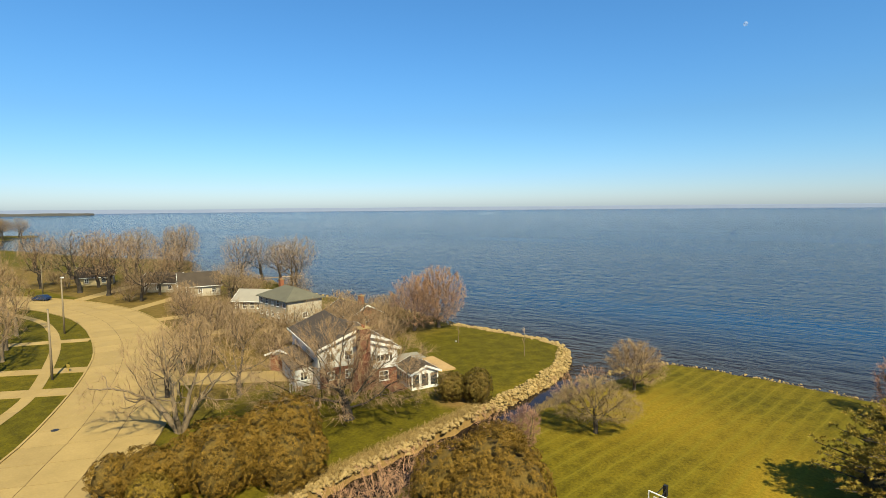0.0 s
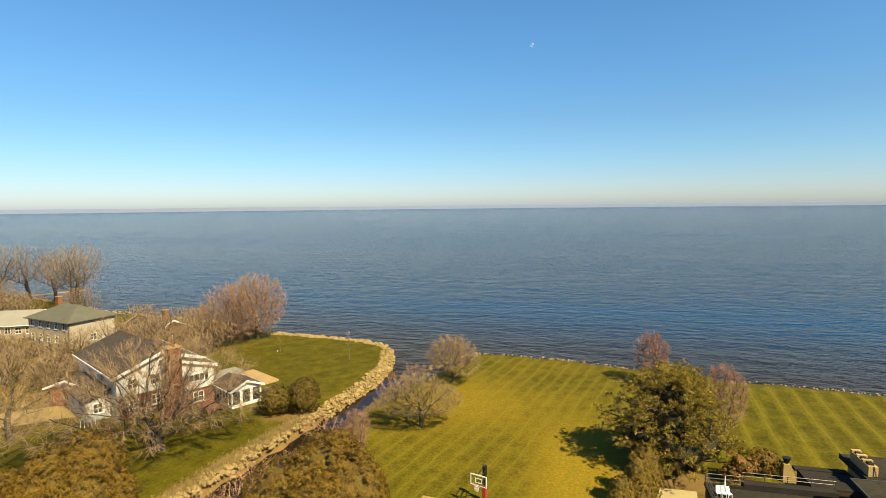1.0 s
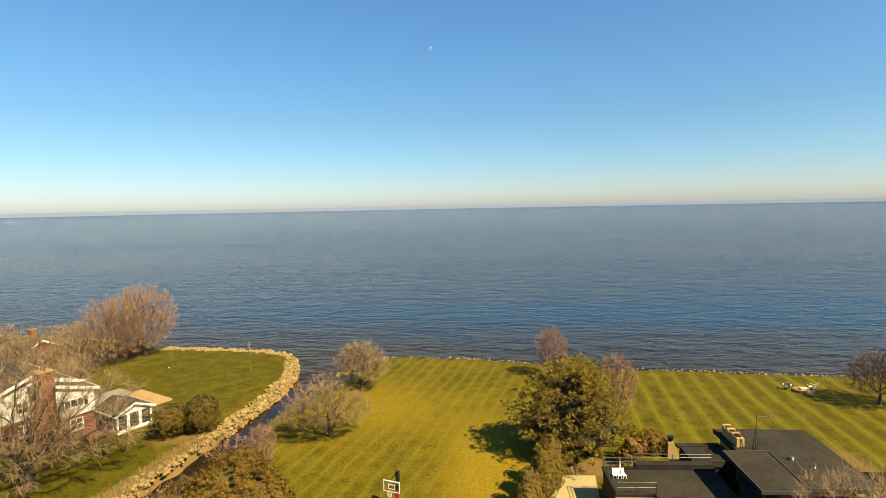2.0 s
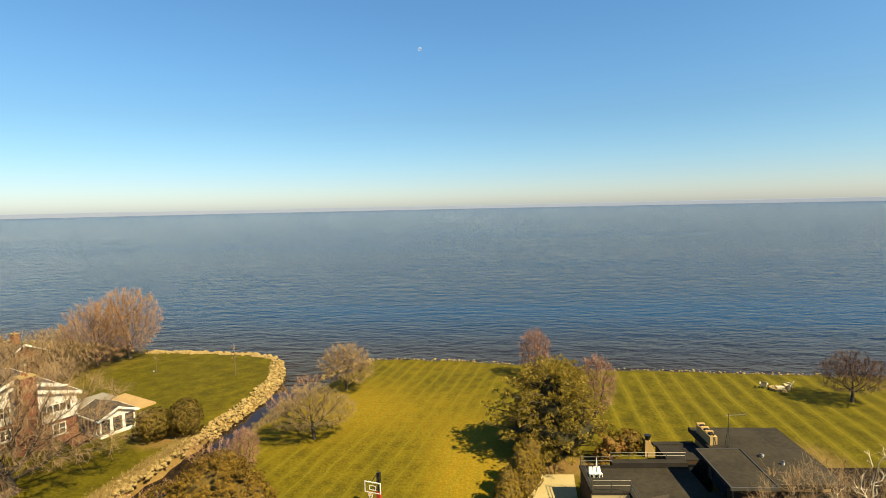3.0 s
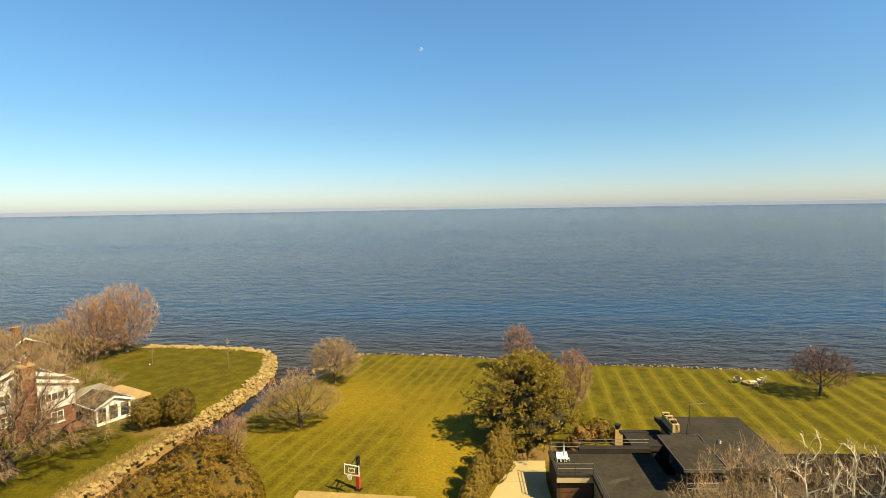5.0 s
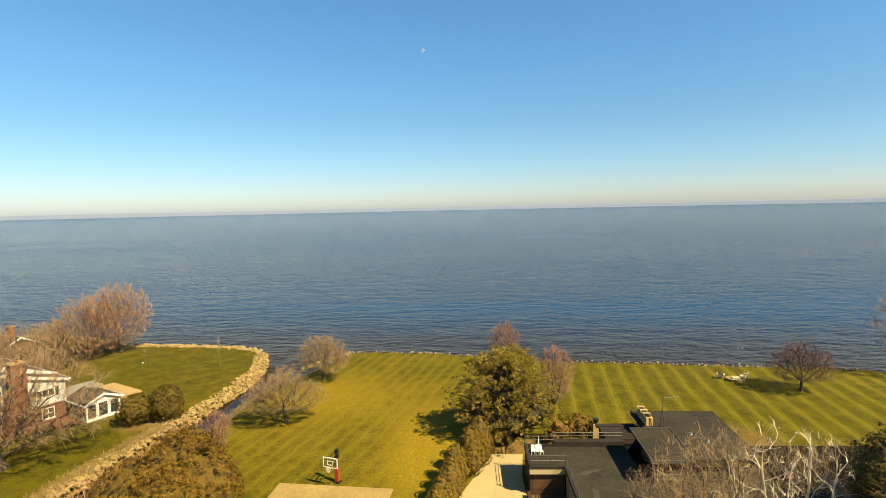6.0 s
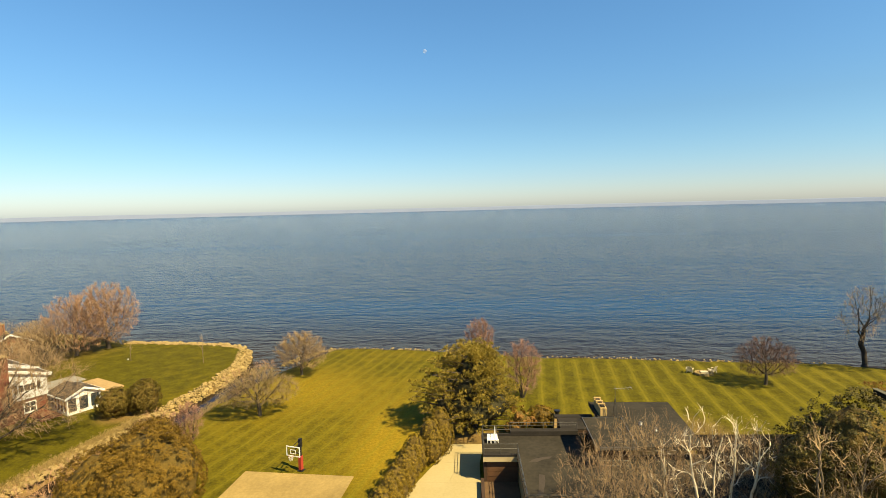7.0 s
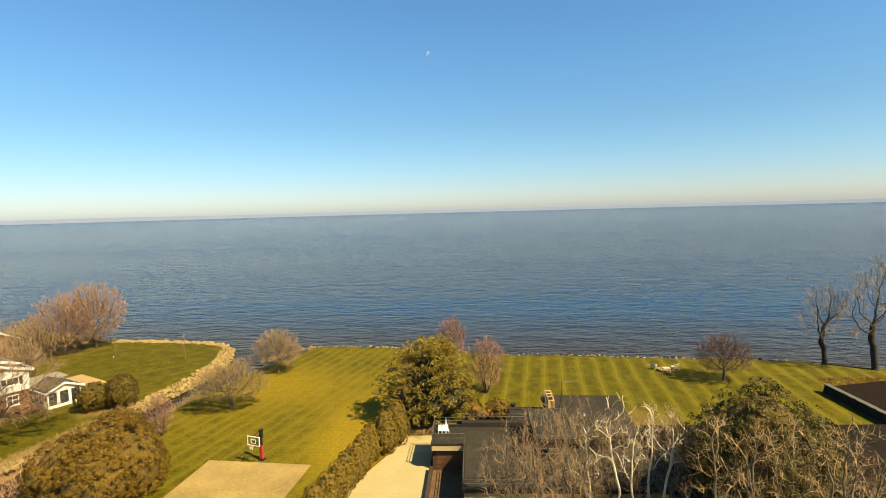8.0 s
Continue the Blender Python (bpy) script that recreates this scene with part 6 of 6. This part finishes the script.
# ---- street things ----
def build_street():
    for x, y, hh, kind in ((-82.4, 30.4, 9.7, 0), (-112.1, 43.5, 10.4, 1), (-173, 62, 8, 0)):
        p = thing("street_lamp" if kind else "utility_pole", "tall wooden street lamp pole with a small head" if kind else "plain tall wooden pole on the verge", "pole", T(x, y, 0))
        part("pole", Geo().tube((0, 0, -0.2), (0, 0, hh), 0.17, 0.11, 10), M["pole_wood"], p, smooth=True)
        if kind:
            part("arm", Geo().tube((0, 0, hh - 0.3), (-1.0, 0.6, hh + 0.1), 0.04, n=6), M["steel"], p)
            part("lamp_head", Geo().box(-1.5, 0.45, hh, -0.8, 0.8, hh + 0.22), M["white_trim"], p, "pale lamp head")
        else:
            part("cap", Geo().tube((0, 0, hh), (0, 0, hh + 0.12), 0.13, 0.05, 10), M["steel"], p)
    c = thing("car", "dark blue hatchback parked at the kerb", "car", T(-159.5, 56.8, 0.035, 28))
    prof = [(-2.1, 0.35), (-2.15, 0.75), (-1.9, 0.95), (-1.1, 1.02), (-0.5, 1.45), (1.0, 1.48), (1.75, 1.05), (2.1, 0.9), (2.15, 0.4)]
    part("body", Geo().hull([(x, -0.85, z) for x, z in prof], [(x, 0.85, z) for x, z in prof]), M["car_paint"], c)
    for s in (-1, 1):
        part("side_window", Geo().hull([(-0.85, s * 0.852, 1.05), (1.35, s * 0.852, 1.05), (0.9, s * 0.852, 1.4), (-0.4, s * 0.852, 1.4)], [(-0.85, s * 0.858, 1.05), (1.35, s * 0.858, 1.05), (0.9, s * 0.858, 1.4), (-0.4, s * 0.858, 1.4)]), M["glass"], c)
        for x in (-1.35, 1.35):
            w = part("wheel", Geo().tube((x, s * 0.68, 0.32), (x, s * 0.88, 0.32), 0.32, n=14), M["rubber"], c)
            part("rim", Geo().tube((x, s * 0.86, 0.32), (x, s * 0.895, 0.32), 0.19, n=10), M["steel"], w)
    part("windscreen", Geo().hull([(-1.08, -0.7, 1.04), (-1.08, 0.7, 1.04), (-0.54, 0.62, 1.43), (-0.54, -0.62, 1.43)], [(-1.1, -0.7, 1.055), (-1.1, 0.7, 1.055), (-0.56, 0.62, 1.445), (-0.56, -0.62, 1.445)]), M["glass"], c)
    b = thing("hydrant_marker", "yellow marker frame on the verge", "marker", T(-84.6, 33.2, 0))
    part("post", Geo().box(-0.05, -0.05, 0, 0.05, 0.05, 1.1), M["yellow"], b)
    part("board", Geo().box(-0.4, -0.04, 0.7, 0.4, 0.04, 1.1), M["yellow"], b)


def build_odds():
    """A ball on the lawn, a dock at the far shore, the moon."""
    ball = bmesh.new()
    bmesh.ops.create_icosphere(ball, subdivisions=2, radius=0.13)
    me = bpy.data.meshes.new("ball")
    ball.to_mesh(me)
    ball.free()
    me.materials.append(M["white_trim"])
    me.shade_smooth()
    ob = tagged(new("ball", me), "white ball lying on the lawn", "ball")
    ob.location = (-45.8, 76.5, 0.13)
    d = thing("dock", "narrow pale wooden dock standing in the lake", "dock", T(-146, 114, WATER, 60))
    for i in range(20):
        part("plank", Geo().box(i * 0.7, -1.0, 1.0, i * 0.7 + 0.66, 1.0, 1.08), M["weathered"], d)
    for i in range(5):
        for y in (-0.9, 0.9):
            part("post", Geo().tube((0.4 + i * 3.2, y, -1.0), (0.4 + i * 3.2, y, 1.6), 0.1, n=7), M["pole_wood"], d)
    moon = bmesh.new()
    bmesh.ops.create_icosphere(moon, subdivisions=3, radius=15)
    me = bpy.data.meshes.new("moon")
    moon.to_mesh(me)
    moon.free()
    m, n, l, bsdf = nodes_of("faint_moon")
    co = n.new("ShaderNodeTexCoord").outputs["Object"]
    l.new(ramp(n, l, noise_node(n, l, co, 0.12, 4), [(0.4, (0.55, 0.58, 0.62)), (0.6, (0.8, 0.8, 0.8))]), bsdf.inputs["Base Color"])
    bsdf.inputs["Roughness"].default_value = 1.0
    bsdf.inputs["Alpha"].default_value = 0.16
    me.materials.append(m)
    me.shade_smooth()
    ob = tagged(new("moon", me), "faint pale moon in the day sky", "moon", kind="structure")
    ob.location = (-288, 4115, 1215)


build_white_house()
build_odds()
build_other_houses()
build_flat_house()
build_hoop()
build_lawn_seats()
build_raised_bed()
build_street()


# ---- stones along the water ----
def rock_meshes(n):
    rng = random.Random(21)
    out = []
    for k in range(n):
        bm = bmesh.new()
        bmesh.ops.create_icosphere(bm, subdivisions=1, radius=0.5)
        sx, sy, sz = rng.uniform(0.8, 1.3), rng.uniform(0.7, 1.0), rng.uniform(0.5, 0.8)
        for v in bm.verts:
            j = 1 + 0.5 * noise.noise(v.co * 2.5 + Vector((k * 3.1, 0, 0)))
            v.co = Vector((v.co.x * sx * j, v.co.y * sy * j, v.co.z * sz * j))
        me = bpy.data.meshes.new("rock")
        bm.to_mesh(me)
        bm.free()
        me.materials.append(M["rock"])
        out.append(me)
    return out


ROCKS = rock_meshes(8)


def stones_along(parent, line, count, size, jitter, z, rng, stuff=None):
    """Stones strewn along a line; as parts, or gathered into one mesh."""
    lens = [math.dist(a, b) for a, b in zip(line, line[1:])]
    for _ in range(count):
        u = rng.random() * sum(lens)
        i = 0
        while u > lens[i]:
            u -= lens[i]
            i += 1
        f = u / lens[i]
        x = line[i][0] + (line[i + 1][0] - line[i][0]) * f + rng.gauss(0, jitter)
        y = line[i][1] + (line[i + 1][1] - line[i][1]) * f + rng.gauss(0, jitter)
        s = size * rng.uniform(0.55, 1.35)
        m = pose(x, y, z + rng.uniform(-0.25, 0.2), rng.uniform(-25, 25), rng.uniform(-25, 25), rng.uniform(0, 360)) @ Matrix.Scale(s, 4)
        me = ROCKS[rng.randrange(len(ROCKS))]
        if stuff is None:
            ob = new("rock", me)
            ob.parent = parent
            ob.matrix_world = m
        else:
            stuff.add([m @ v.co for v in me.vertices], [tuple(p.vertices) for p in me.polygons])


def build_stones():
    rng = random.Random(31)
    jetty = thing("riprap", "pale limestone boulders edging the lawn at the creek mouth", "boulders", kind="structure")
    inner = [(-28.0, 54.5), (-27.1, 59.6), (-26.6, 65.7), (-26.6, 72.2), (-28.0, 77.0), (-29.6, 82.2)]
    outer = [(-26.4, 54.5), (-25.5, 60.0), (-24.6, 66.9), (-25.0, 74.6), (-26.3, 79.0), (-28.5, 84.7)]
    more = Geo()
    for k in range(8):
        f = (k + 0.5) / 8
        line = [(a[0] + (b[0] - a[0]) * f, a[1] + (b[1] - a[1]) * f) for a, b in zip(inner, outer)]
        stones_along(jetty, line, 36, 0.52, 0.13, 0.05 - 1.15 * f ** 1.6, rng)
        stones_along(None, line, 150, 0.36, 0.13, 0.0 - 1.15 * f ** 1.6, rng, more)
    lake = [(-29.5, 83.6), (-35, 86.0), (-41, 86.9), (-47.5, 87.6), (-54, 87.9)]
    stones_along(None, lake, 520, 0.7, 0.4, -0.15, rng, more)
    stones_along(None, [(-54, 88.4), (-70.7, 95.3), (-84, 97.4), (-104.5, 100.3), (-138, 111.8), (-156, 114.3)], 450, 0.7, 0.45, -0.2, rng, more)
    bank = [(-31.4, 28), (-30.6, 34.6), (-29.7, 40), (-28.6, 46.5), (-27.9, 50.8), (-27.6, 55)]
    stones_along(None, bank, 900, 0.45, 0.42, -0.2, rng, more)
    solid("boulders", more, M["rock"], "weathered limestone boulders along the bank", "boulders", "stuff")
    east = Geo()
    stones_along(None, [(-14.4, 81), (-12.6, 82.2), (-8.6, 82.5), (1.7, 81.1), (14.5, 77.5), (22.7, 75.7), (30, 75.2), (41, 73.6), (49, 72.7), (62.5, 70.9)], 320, 0.34, 0.2, -0.1, rng, east)
    stones_along(None, [(-19, 73.5), (-16.4, 77.5), (-14.0, 81.6), (-12.6, 82.8)], 90, 0.42, 0.22, -0.12, rng, east)
    solid("shore_stones", east, M["rock"], "small pale stones along the lawn's lake edge", "stones", "stuff")


def build_dry_grass():
    rng = np.random.default_rng(9)
    r2 = random.Random(9)
    line = [(-31.9, 26), (-31.3, 33), (-30.4, 40), (-29.4, 45), (-28.6, 49), (-28.2, 53)]
    pts = []
    for _ in range(3000):
        i = r2.randrange(len(line) - 1)
        f = r2.random()
        pts.append((line[i][0] + (line[i + 1][0] - line[i][0]) * f + r2.gauss(0, 0.5), line[i][1] + (line[i + 1][1] - line[i][1]) * f, -0.1))
    for _ in range(1100):
        f = r2.random()
        pts.append((-23.0 + 2.2 * f + r2.gauss(0, 0.45), 46 + 18 * f, -0.3))
    me = tufts_mesh("dry_grass", pts, np.tile([0, 0, 1.6], (len(pts), 1)), rng.uniform(0.2, 0.45, len(pts)), M["dry_grass"], 6, rng, spread=0.7, width=0.035)
    tagged(new("dry_grass", me), "dry straw-coloured grass along the creek bank", "dry grass", kind="stuff")


build_stones()
build_dry_grass()
